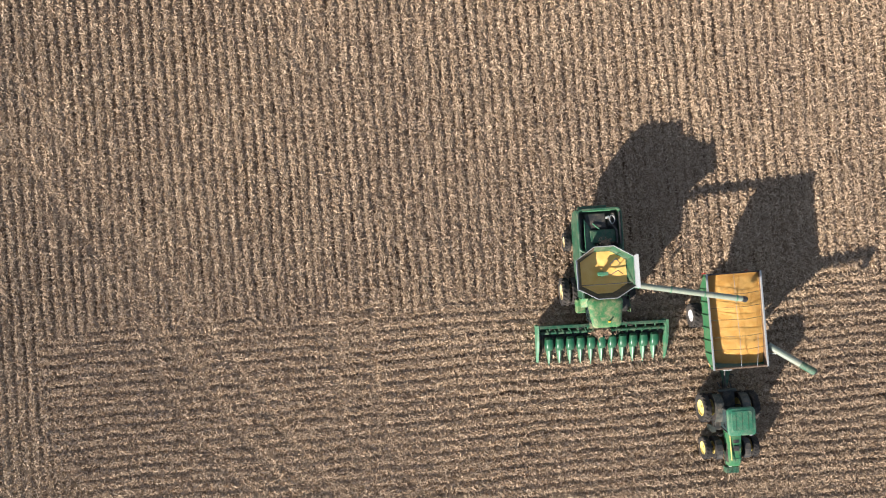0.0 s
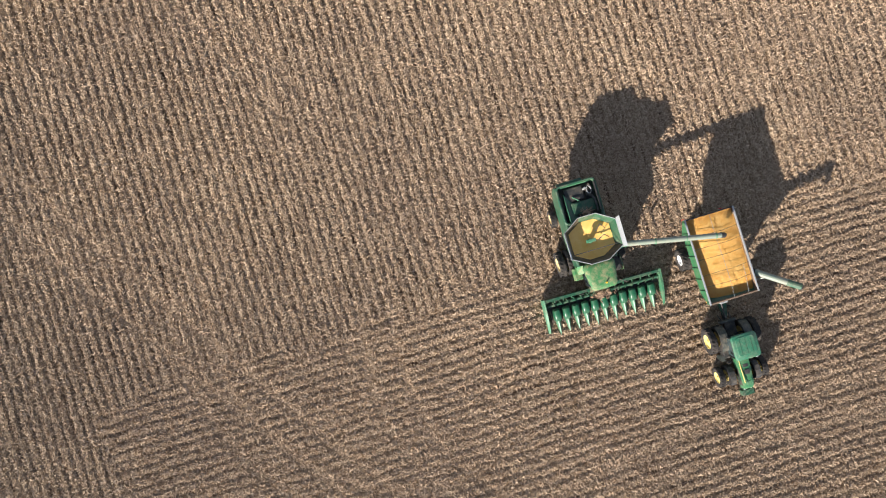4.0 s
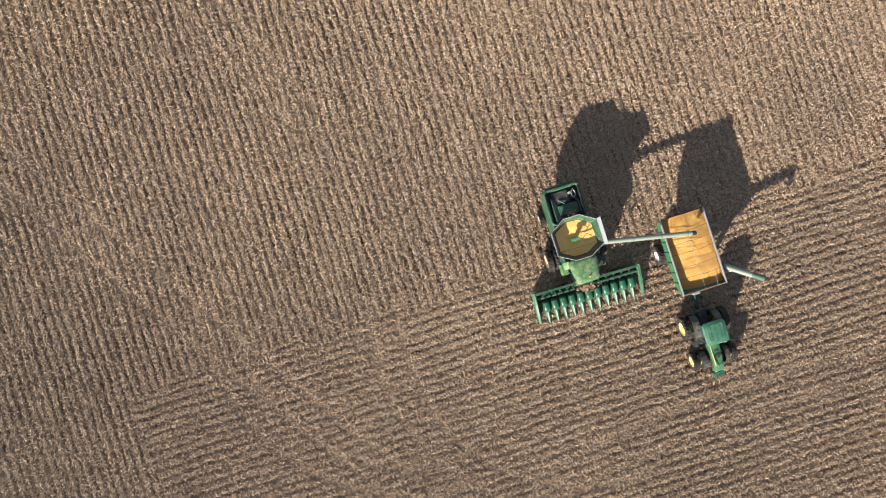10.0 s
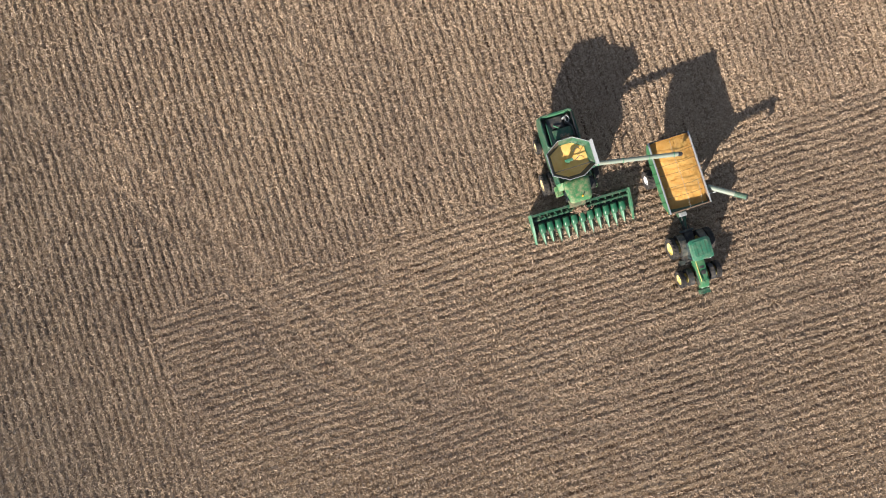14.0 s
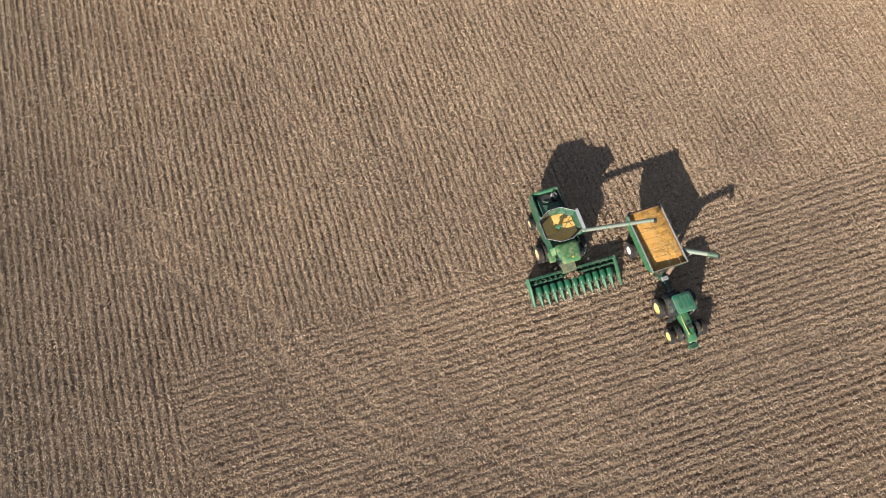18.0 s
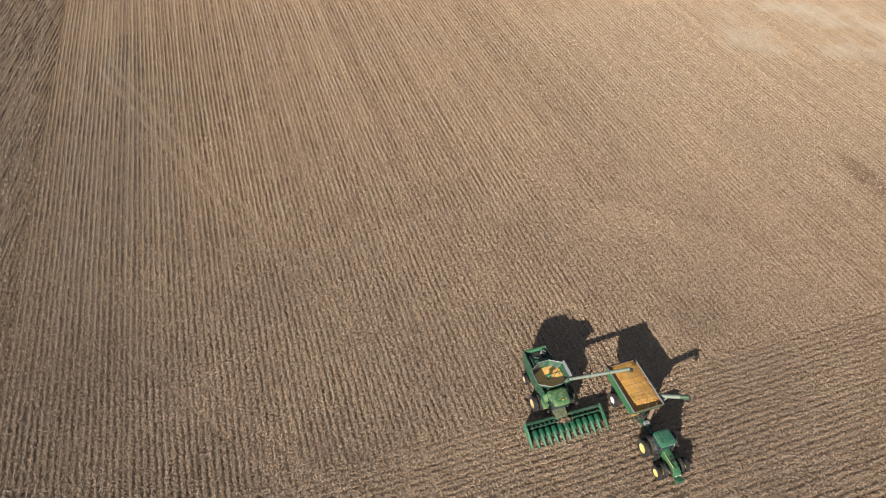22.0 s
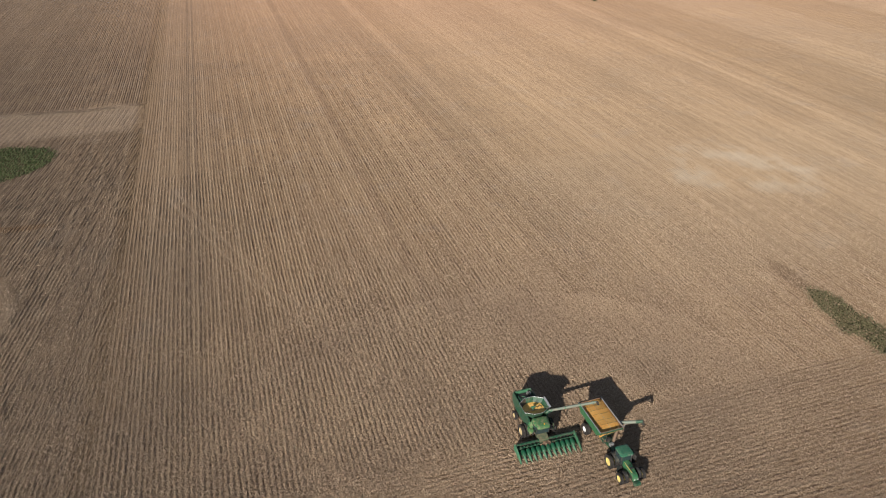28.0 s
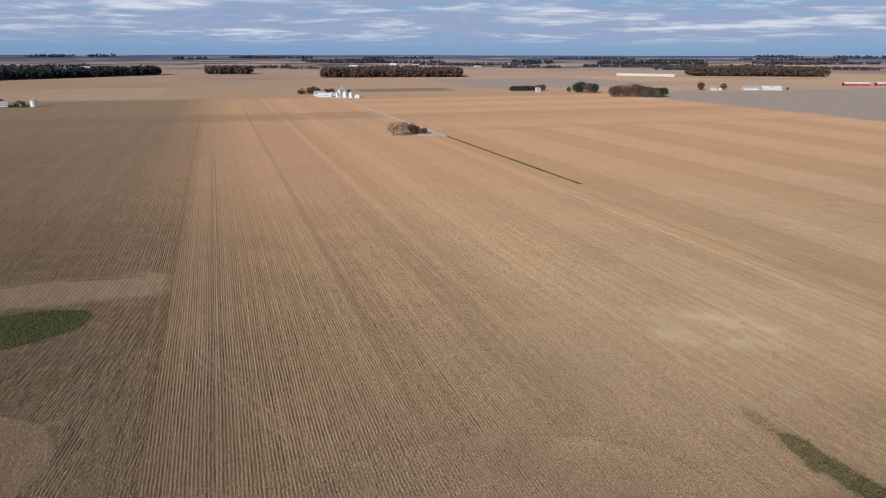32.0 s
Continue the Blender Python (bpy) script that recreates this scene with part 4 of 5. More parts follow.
for f in (0.05, 0.35, 0.66, 0.95):
    c = A0.lerp(A1, f)
    d = (A1 - A0).normalized() * 0.04
    part("collar", tube(B(), c - d, c + d, 0.235, n=14), GREEN_PALE, aug)
bm = tube(B(), A1 + Vector((-0.1, 0.02, 0.02)), A1 + Vector((0.28, -0.05, -0.18)), 0.21, 0.20, 12)
tube(bm, A1 + Vector((0.22, -0.05, -0.08)), A1 + Vector((0.34, -0.06, -0.55)), 0.20, 0.17, 12)
part("spout", bm, DARK, combine, "black rubber spout")

# corn left in the tank
bm = B()
edge = [Vector((x, y, 0)) for x, y in RIM]


def corn_level(x, y):
    """Corn drawn down towards the outlet, still high at the far corner."""
    return 3.52 - 0.01 * x - 0.02 * y - 0.08 * math.exp(-((x + 0.5) ** 2 + (y + 0.6) ** 2) / 0.6) + 0.05 * noise.noise(Vector((x * 2, y * 2, 3)))


rim_pts = []
for k in range(48):
    p, s = edge[k // 6].lerp(edge[(k // 6 + 1) % 8], k % 6 / 6), 0.8
    for _ in range(12):
        s = 0.70 + 0.30 * (corn_level(p.x * s, p.y * s) - 3.0) / 1.25
    rim_pts.append(p * (s - 0.015))
rows_ = [[bm.verts.new((p.x * q / 12, p.y * q / 12, corn_level(p.x * q / 12, p.y * q / 12))) for p in rim_pts] for q in range(1, 13)]
m_ = len(rim_pts)
for a, b in zip(rows_, rows_[1:]):
    for k in range(m_):
        bm.faces.new((a[k], a[(k + 1) % m_], b[(k + 1) % m_], b[k]))
bm.faces.new(rows_[0])
skirt = [bm.verts.new((v.co.x * 0.85, v.co.y * 0.85, 3.1)) for v in rows_[-1]]
for k in range(m_):
    bm.faces.new((rows_[-1][k], rows_[-1][(k + 1) % m_], skirt[(k + 1) % m_], skirt[k]))
heap = part("corn_heap", bm, CORN, None, "golden shelled corn lying in the grain tank", True)
heap.matrix_world = combine.matrix_world
tagged(heap, category="corn", kind="stuff")

# ---- corn head ----
head = thing("corn_head", pose(11.4, -1.0, 0, 0, 0, 4.0) @ pose(0.28, 0.05, 0, 0, 0, -1.0), "green twelve-row corn head with pointed snouts, on the combine", "corn head")
bm = box(B(), -4.72, 4.72, -3.95, -3.72, 0.95, 1.20, 0.03)
box(bm, -4.72, 4.72, -3.95, -3.80, 0.35, 0.6, 0.03)
part("back_beam", bm, GREEN, head)
part("back_sheet", plate(B(), [(-4.7, -3.84, 0.4), (4.7, -3.84, 0.4), (4.7, -3.84, 1.0), (-4.7, -3.84, 1.0)], 0.04), DARK, head)
part("trough", plate(B(), [(-4.7, -3.9, 0.42), (4.7, -3.9, 0.42), (4.7, -4.75, 0.36), (-4.7, -4.75, 0.36)], 0.05), DARK, head)
bm = tube(B(), (-4.6, -4.28, 0.72), (4.6, -4.28, 0.72), 0.13, n=12)
for k in range(150):
    x, a = -4.55 + 9.1 * k / 149, 2 * math.pi * k / 9 * (1 if k < 75 else -1)
    c, s = math.cos(a), math.sin(a)
    a2 = a + 2 * math.pi / 9 * (1 if k < 75 else -1)
    q = [(x, -4.28 + 0.12 * c, 0.72 + 0.12 * s), (x, -4.28 + 0.27 * c, 0.72 + 0.27 * s), (x + 0.061, -4.28 + 0.27 * math.cos(a2), 0.72 + 0.27 * math.sin(a2)), (x + 0.061, -4.28 + 0.12 * math.cos(a2), 0.72 + 0.12 * math.sin(a2))]
    bm.faces.new([bm.verts.new(p) for p in q])
part("cross_auger", bm, GREEN, head, "green cross auger")
for k in range(14):
    x = -4.5 + 9.0 * k / 13
    part("brace", box(B(), x - 0.03, x + 0.03, -4.12, -3.7, 1.02, 1.08, m=None), GREEN_PALE, head)
HOOD_RINGS = []
for y, w_, z0, z1 in ((-4.62, 0.22, 0.45, 0.86), (-4.76, 0.315, 0.42, 1.00), (-5.15, 0.325, 0.38, 0.98), (-5.50, 0.30, 0.30, 0.82), (-5.60, 0.24, 0.28, 0.70)):
    HOOD_RINGS.append([(w_ * math.copysign(abs(math.cos(a)) ** 0.6, math.cos(a)), y, z0 + (z1 - z0) * math.sin(a) ** 0.6) for a in [math.pi * k / 10 for k in range(11)]])
hood_me = mesh_of("row_hood", loft(B(), HOOD_RINGS), GREEN_POLY, True)
TIP_RINGS = []
for y, w_, z0, z1 in ((-5.56, 0.20, 0.24, 0.62), (-5.9, 0.17, 0.16, 0.54), (-6.35, 0.105, 0.09, 0.34), (-6.7, 0.05, 0.03, 0.17), (-6.82, 0.015, 0.02, 0.08)):
    TIP_RINGS.append([(w_ * math.cos(a), y, z0 + (z1 - z0) * math.sin(a)) for a in [math.pi * k / 8 for k in range(9)]])
tip_me = mesh_of("snout_tip", loft(B(), TIP_RINGS), POLY_TIP, True)
deck_me = mesh_of("deck_plate", plate(B(), [(-0.13, -4.7, 0.40), (0.13, -4.7, 0.40), (0.13, -5.75, 0.26), (-0.13, -5.75, 0.26)], 0.05), DARK)
chain_me = mesh_of("gathering_chain", box(box(B(), -0.10, -0.05, -5.7, -4.7, 0.40, 0.45), 0.05, 0.10, -5.7, -4.7, 0.40, 0.45), RUST)
for k in range(11):
    x = -5 * ROW + ROW * k
    hood = part("row_hood", hood_me, None, head, "dark green rounded row hood")
    hood.location.x = x
    part("snout_tip", tip_me, None, hood, "pale worn green snout")
for k in range(12):
    dp = part("deck_plate", deck_me, None, head, "black deck plate")
    dp.location.x = -5.5 * ROW + ROW * k
    part("gathering_chain", chain_me, None, dp)
for s in (-1, 1):
    bm = loft(B(), [[(s * 4.58, y, z) for y, z in ((-3.7, 0.3), (-3.7, 1.28), (-4.8, 1.12), (-5.6, 0.75), (-6.2, 0.34), (-6.65, 0.06), (-6.65, 0.02), (-5.6, 0.12))],
                    [(s * 4.76, y, z) for y, z in ((-3.72, 0.32), (-3.72, 1.25), (-4.8, 1.05), (-5.6, 0.68), (-6.2, 0.30), (-6.63, 0.05), (-6.63, 0.02), (-5.6, 0.14))]])
    part("end_shield", bm, GREEN_PALE, head, "pale green end shield")
bm = B()
rr = random.Random(5)
for k in range(220):
    x, y = rr.gauss(0.0, 0.42), -4.3 - abs(rr.gauss(0, 0.28))
    a = rr.uniform(0, math.pi)
    m = Matrix.Translation((x, y, 0.80 + rr.uniform(-0.05, 0.22) - 0.05 * abs(x))) @ Euler((rr.uniform(-0.6, 0.6), rr.uniform(-0.6, 0.6), a)).to_matrix().to_4x4()
    L, w_ = rr.uniform(0.08, 0.22), rr.uniform(0.015, 0.04)
    bm.faces.new([bm.verts.new(m @ Vector(p)) for p in ((-L, -w_, 0), (L, -w_, 0), (L, w_, 0), (-L, w_, 0))])
box(bm, -0.62, 0.62, -4.75, -3.9, 0.45, 0.86, 0.12)
part("husk_pile", bm, TRASH, head, "brown husks piled before the feeder")

# ---- grain cart: local -y is ahead ----
cart = thing("grain_cart", pose(20.58, -4.26, 0, 0, 0, 4.5), "green grain cart heaped with corn, hitched to the tractor", "grain cart")
WX, WY, TOP = 1.86, 3.25, 3.40
for s in (-1, 1):
    sd = part("side_wall", plate(B(), [(s * WX, -WY, 3.0), (s * WX, -WY + 0.85, 2.2), (s * WX, WY - 0.85, 2.2), (s * WX, WY, 3.0), (s * WX, WY, TOP), (s * WX, -WY, TOP)], 0.05), GREEN_BRIGHT, cart, "green cart side")
    part("liner", plate(B(), [(s * (WX - 0.032), -WY + 0.03, 2.9), (s * (WX - 0.032), WY - 0.03, 2.9), (s * (WX - 0.032), WY - 0.03, TOP - 0.02), (s * (WX - 0.032), -WY + 0.03, TOP - 0.02)], 0.012), RUST, sd, "dull brown inside of the sheet")
    for k in range(8):
        y = -WY + 0.15 + (2 * WY - 0.3) * k / 7
        part("rib", box(B(), s * (WX + 0.06) - 0.035, s * (WX + 0.06) + 0.035, y - 0.04, y + 0.04, 2.2 if abs(y) < WY - 0.9 else 3.0, TOP - 0.05), GREEN_BRIGHT, sd)
    part("slope_sheet", plate(B(), [(s * WX, -WY + 0.85, 2.2), (s * WX, WY - 0.85, 2.2), (s * 0.45, WY * 0.6, 0.95), (s * 0.45, -WY * 0.6, 0.95)], 0.05), GREEN, cart)
    part("top_rail", box(B(), s * WX - 0.06, s * WX + 0.06, -WY - 0.05, WY + 0.05, TOP - 0.03, TOP + 0.07, 0.015), GREY, cart, "pale grey top rail")
    ed = part("end_wall", plate(B(), [(-WX, s * WY, 3.0), (WX, s * WY, 3.0), (WX, s * WY, TOP), (-WX, s * WY, TOP)], 0.05), GREEN, cart)
    part("liner", plate(B(), [(-WX + 0.04, s * (WY - 0.032), 2.95), (WX - 0.04, s * (WY - 0.032), 2.95), (WX - 0.04, s * (WY - 0.032), TOP - 0.02), (-WX + 0.04, s * (WY - 0.032), TOP - 0.02)], 0.012), RUST, ed)
    part("end_slope", plate(B(), [(-WX, s * WY, 3.0), (WX, s * WY, 3.0), (WX, s * (WY - 0.85), 2.2), (0.45, s * WY * 0.6, 0.95), (-0.45, s * WY * 0.6, 0.95), (-WX, s * (WY - 0.85), 2.2)], 0.05), GREEN, cart)
    part("end_rail", box(B(), -WX, WX, s * WY - 0.05, s * WY + 0.05, TOP - 0.03, TOP + 0.06, 0.012), RUST if s < 0 else DARK, cart)
part("floor_trough", box(B(), -0.5, 0.5, -2.45, 2.45, 0.75, 0.98, 0.05), GREEN, cart)
for k, y in enumerate((-1.95, -1.05, 0.10, 0.95, 1.85)):
    bm = pipe(B(), [(-WX, y + 0.03 * (-1) ** k, TOP + 0.02), (-0.6, y, TOP + 0.12), (0.6, y - 0.05, TOP + 0.10), (WX, y + 0.06, TOP + 0.02)], 0.014, 6)
    part("bow", bm, DARK, cart, "thin steel roof bow")
part("ridge_cable", pipe(B(), [(0.02, -WY, TOP + 0.05), (0.05, -1.0, TOP + 0.12), (-0.03, 1.0, TOP + 0.12), (0.0, WY, TOP + 0.05)], 0.012, 6), GREY, cart)
part("ridge_cable", pipe(B(), [(1.1, -WY, TOP + 0.05), (1.25, -2.0, TOP + 0.10), (1.3, -1.0, TOP + 0.10)], 0.012, 6), GREY, cart)
bm = B()
for s in (-1, 1):
    box(bm, s * 0.75 - 0.09, s * 0.75 + 0.09, -3.0, 2.6, 0.72, 0.92, 0.02)
box(bm, -1.5, 1.5, 0.05, 0.45, 0.62, 0.86, 0.03)
part("chassis", bm, GREEN, cart)
for s in (-1, 1):
    wheel(cart, s * 1.92, 0.28, 0.88, 0.72, WHITE, s, 0.48, 18)
bm = loft(B(), [[(-0.55, -2.9, 0.62), (0.55, -2.9, 0.62), (0.55, -2.9, 0.86), (-0.55, -2.9, 0.86)], [(-0.1, -5.05, 0.5), (0.1, -5.05, 0.5), (0.1, -5.05, 0.66), (-0.1, -5.05, 0.66)]])
part("tongue", bm, GREEN, cart)
part("tongue_box", box(B(), -0.28, 0.36, -3.85, -3.45, 0.66, 1.15, 0.05), GREY, cart, "grey box on the tongue")
part("jack", tube(B(), (0.42, -4.2, 0.12), (0.42, -4.2, 1.05), 0.05, n=8), DARK, cart)
part("gearbox", box(B(), -0.35, 0.3, -3.05, -2.6, 0.85, 1.4, 0.05), DARK, cart)
bm = pipe(B(), [(-1.2, -3.35, 0.9), (-1.2, -3.35, 3.3)], 0.025, 6)
pipe(bm, [(-0.8, -3.35, 0.9), (-0.8, -3.35, 3.3)], 0.025, 6)
for k in range(7):
    pipe(bm, [(-1.2, -3.35, 1.1 + 0.33 * k), (-0.8, -3.35, 1.1 + 0.33 * k)], 0.02, 6)
part("ladder", bm, FENDER, cart)
low = part("lower_auger", tube(B(), (0.55, -3.25, 0.85), (2.05, -2.0, 2.8), 0.24, n=14), RUST, cart, "dull brown lower auger", True)
part("hinge", box(B(), 1.85, 2.3, -2.25, -1.7, 2.65, 3.05, 0.06), DARK, cart)
C0, C1 = Vector((2.2, -1.95, 2.95)), Vector((4.60, -3.80, 4.22))
up_ = part("upper_auger", tube(B(), C0, C0.lerp(C1, 0.74), 0.235, n=14), GREY_GREEN, cart, "pale grey-green upper auger", True)
part("auger_end", tube(B(), C0.lerp(C1, 0.70), C1, 0.25, n=14), GREEN, up_, "green painted auger end")
part("spout", tube(B(), C1 + Vector((-0.12, 0.08, 0.05)), C1 + Vector((0.12, -0.12, -0.55)), 0.24, 0.19, 12), DARK, cart, "black rubber spout")
part("ram", tube(B(), (1.95, -2.6, 2.0), C0.lerp(C1, 0.32), 0.04, n=8), GREY, cart)
for s in (-1, 1):
    part("tail_light", box(B(), s * 1.5 - 0.12, s * 1.5 + 0.12, 3.28, 3.34, 2.0, 2.12, 0.02), RED, cart, "red tail lamp")

bm = B()
nx, ny = 40, 70
for i in range(nx + 1):
    for j in range(ny + 1):
        x, y = -WX + 0.06 + 2 * (WX - 0.06) * i / nx, -WY + 0.06 + 2 * (WY - 0.06) * j / ny
        ex, ey = abs(x) / WX, abs(y) / WY
        z = 3.20 - 0.16 * ex ** 4 + 0.06 * x + 0.03 * y - 0.10 * max(0.0, -x / WX) ** 2 - 0.42 * max(0.0, -y / WY - 0.55) - 0.16 * ey ** 6 + 0.16 * math.exp(-((x - 0.2) ** 2 + (y - 1.2) ** 2) / 1.4)
        z += 0.035 * noise.noise(Vector((x * 1.4, y * 1.4, 1))) + 0.012 * noise.noise(Vector((x * 6, y * 6, 1)))
        bm.verts.new((x, y, z))
bm.verts.ensure_lookup_table()
for i in range(nx):
    for j in range(ny):
        a = i * (ny + 1) + j
        bm.faces.new([bm.verts[q] for q in (a, a + ny + 1, a + ny + 2, a + 1)])
bmesh.ops.solidify(bm, geom=bm.faces[:], thickness=0.18)
heap = part("corn_heap", bm, CORN, None, "golden shelled corn filling the grain cart", True)
heap.matrix_world = cart.matrix_world
tagged(heap, category="corn", kind="stuff")

# ---- tractor: local -y is ahead ----
tractor = thing("tractor", pose(20.94, -11.27, 0, 0, 0, 3.5), "green row-crop tractor with dual wheels and yellow rims", "tractor")
bm = loft(B(), [rounded(0, 0.05, 0.98 * s, 0.96 * s, 0.26, z) for s, z in ((0.94, 3.02), (1.0, 3.10), (0.99, 3.22), (0.93, 3.28))])
roof = part("cab_roof", bm, GREEN_ROOF, tractor, "green rounded cab roof", True)
bm = loft(B(), [rounded(0, 0.10, 0.72 * s, 0.70 * s, 0.16, z) for s, z in ((1.0, 3.27), (0.97, 3.31), (0.9, 3.315))])
part("roof_panel", bm, GREEN_ROOF, roof, "", True)
for x in (-0.42, 0.0, 0.42):
    part("roof_rib", box(B(), x - 0.02, x + 0.02, -0.5, 0.68, 3.312, 3.328), GREEN, roof)
bm = loft(B(), [[(-0.72, -0.72, 1.45), (0.72, -0.72, 1.45), (0.78, 0.75, 1.45), (-0.78, 0.75, 1.45)], [(-0.84, -0.80, 3.04), (0.84, -0.80, 3.04), (0.86, 0.82, 3.04), (-0.86, 0.82, 3.04)]])
cab = part("cab", bm, GLASS, tractor, "cab with dark tinted glass")
for x, y in ((-0.8, -0.78), (0.8, -0.78), (-0.84, 0.8), (0.84, 0.8)):
    part("pillar", tube(B(), (x * 0.92, y * 0.95, 1.4), (x * 1.03, y * 1.02, 3.05), 0.05, n=6), DARK, cab)
rings = []
for y, hw, z0, z1 in ((-0.75, 0.46, 1.15, 2.12), (-1.5, 0.45, 1.12, 2.08), (-2.6, 0.43, 1.08, 1.98), (-3.25, 0.40, 1.05, 1.86), (-3.50, 0.36, 1.05, 1.66), (-3.56, 0.30, 1.1, 1.45)):
    rings.append([(-hw, y, z0), (hw, y, z0), (hw, y, z1 - 0.2), (hw * 0.86, y, z1 - 0.05), (hw * 0.4, y, z1), (-hw * 0.4, y, z1), (-hw * 0.86, y, z1 - 0.05), (-hw, y, z1 - 0.2)])
hood = part("hood", loft(B(), rings), GREEN_BRIGHT, tractor, "bright green sloping hood", True)
part("hood_vent", box(B(), -0.20, 0.20, -2.35, -2.0, 2.00, 2.05, 0.01, Matrix.Rotation(radians(-1.5), 4, "X")), DARK, hood, "black hood vent")
part("hood_vent", box(B(), -0.20, 0.20, -1.75, -1.5, 2.05, 2.09, 0.01), DARK, hood, "black hood vent")
for s in (-1, 1):
    part("side_grille", box(B(), s * 0.44 - 0.02, s * 0.44 + 0.02, -3.2, -1.9, 1.2, 1.6, 0.01), DARK, hood)
    part("headlight", box(B(), s * 0.24 - 0.09, s * 0.24 + 0.09, -3.575, -3.53, 1.32, 1.44, 0.01), WHITE, hood)
    part("hood_seam", box(B(), s * 0.19 - 0.012, s * 0.19 + 0.012, -3.3, -2.6, 1.93, 1.96, 0, Matrix.Rotation(radians(-1.0), 4, "X")), GREEN_PALE, hood)
part("hood_seam", box(B(), -0.38, 0.38, -2.92, -2.87, 1.925, 1.955), GREEN_PALE, hood)
part("hood_stripe", box(B(), -0.40, -0.365, -3.0, -0.8, 1.93, 2.02, 0, Matrix.Rotation(radians(-2.6), 4, "X")), YELLOW, hood, "thin yellow stripe")
part("nose_bracket", box(B(), -0.34, 0.34, -3.8, -3.3, 0.75, 1.12, 0.04), GREEN, tractor)
for k in range(10):
    x = -0.42 + 0.094 * k
    part("front_weight", box(B(), x - 0.042, x + 0.042, -4.12, -3.68, 0.68, 1.22, 0.03), GREEN, tractor)
part("engine", box(B(), -0.36, 0.36, -3.3, -0.4, 0.75, 1.2, 0.05), DARK, tractor, "black engine block and frame")
part("rear_housing", box(B(), -0.42, 0.42, -0.6, 1.75, 0.7, 1.4, 0.06), DARK, tractor)
part("rear_axle", tube(B(), (-1.6, 0.62, 0.98), (1.6, 0.62, 0.98), 0.11, n=12), DARK, tractor)
part("front_axle", tube(B(), (-1.6, -2.32, 0.76), (1.6, -2.32, 0.76), 0.10, n=12), DARK, tractor)
for x in (-1.72, -0.95, 0.95, 1.72):
    wheel(tractor, x, 0.62, 1.02, 0.50, YELLOW, -1 if x < 0 else 1)
for x in (-1.70, -0.98, 0.98, 1.70):
    wheel(tractor, x, -2.32, 0.80, 0.44, YELLOW, -1 if x < 0 else 1)
for s in (-1, 1):
    bm = B()
    arc = [(0.62 + 1.12 * math.cos(radians(a)), 0.98 + 1.12 * math.sin(radians(a))) for a in (25, 45, 65, 85, 105, 125, 145)]
    loft(bm, [[(s * 0.66, y, z), (s * 1.24, y, z), (s * 1.24, y, z + 0.05), (s * 0.66, y, z + 0.05)] for y, z in arc])
    part("rear_fender", bm, FENDER, tractor, "dusty dark rear fender")
    arc = [(-2.32 + 0.92 * math.cos(radians(a)), 0.78 + 0.92 * math.sin(radians(a))) for a in (40, 65, 90, 115, 140)]
    part("front_fender", loft(B(), [[(s * 0.78, y, z), (s * 1.2, y, z), (s * 1.2, y, z + 0.03), (s * 0.78, y, z + 0.03)] for y, z in arc]), DARK, tractor, "black front fender")
    part("mirror_arm", pipe(B(), [(s * 0.8, -0.75, 2.6), (s * 1.3, -0.95, 2.6)], 0.02, 6), DARK, tractor)
    part("mirror", box(B(), s * 1.3 - 0.1, s * 1.3 + 0.1, -0.99, -0.93, 2.35, 2.78, 0.02), DARK, tractor)
part("fuel_tank", box(B(), -1.12, -0.6, -0.95, 0.05, 0.75, 1.35, 0.08), DARK, tractor, "black fuel tank with steps")
for k in range(4):
    part("step", box(B(), -1.35, -1.08, -1.1, -0.7, 0.5 + 0.27 * k, 0.54 + 0.27 * k), FENDER, tractor)
part("battery_box", box(B(), 0.55, 1.05, -0.9, 0.0, 0.8, 1.35, 0.06), DARK, tractor)
ex = part("exhaust_stack", tube(B(), (0.62, -0.95, 1.7), (0.62, -0.95, 2.95), 0.085, n=12), DARK, tractor, "black exhaust stack")
part("exhaust_tip", tube(B(), (0.62, -0.95, 2.95), (0.62, -0.90, 3.25), 0.055, n=10), GREY, ex)
bm = pipe(B(), [(-0.35, 1.7, 1.15), (-0.45, 2.3, 0.6)], 0.045, 8)
pipe(bm, [(0.35, 1.7, 1.15), (0.45, 2.3, 0.6)], 0.045, 8), pipe(bm, [(0, 1.7, 1.25), (0, 2.2, 1.0)], 0.04, 8)
part("three_point_hitch", bm, DARK, tractor)
part("drawbar", box(B(), -0.07, 0.07, 1.3, 2.35, 0.42, 0.5, 0.01), DARK, tractor)
part("rear_toolbar", box(B(), -0.75, 0.55, 1.75, 1.95, 1.2, 1.5, 0.05), FENDER, tractor, "grey remote valve bar")
part("drive_shaft", tube(B(), (0.0, 1.75, 0.75), (-0.02, 3.5, 1.05), 0.06, n=10), DARK, tractor)

# ---- trees ----


def leaf_material(name, dark, light):
    m, n = material(name)
    rnd = n.node("ShaderNodeNewGeometry", 8)
    n.surface(n.ramp(rnd, ((0.0, dark), (1.0, light))), 0.9, spec=0.1)
    return m


BARK = plain("grey_bark", (0.13, 0.105, 0.085), 0.9, dust=0.3, spec=0.1)
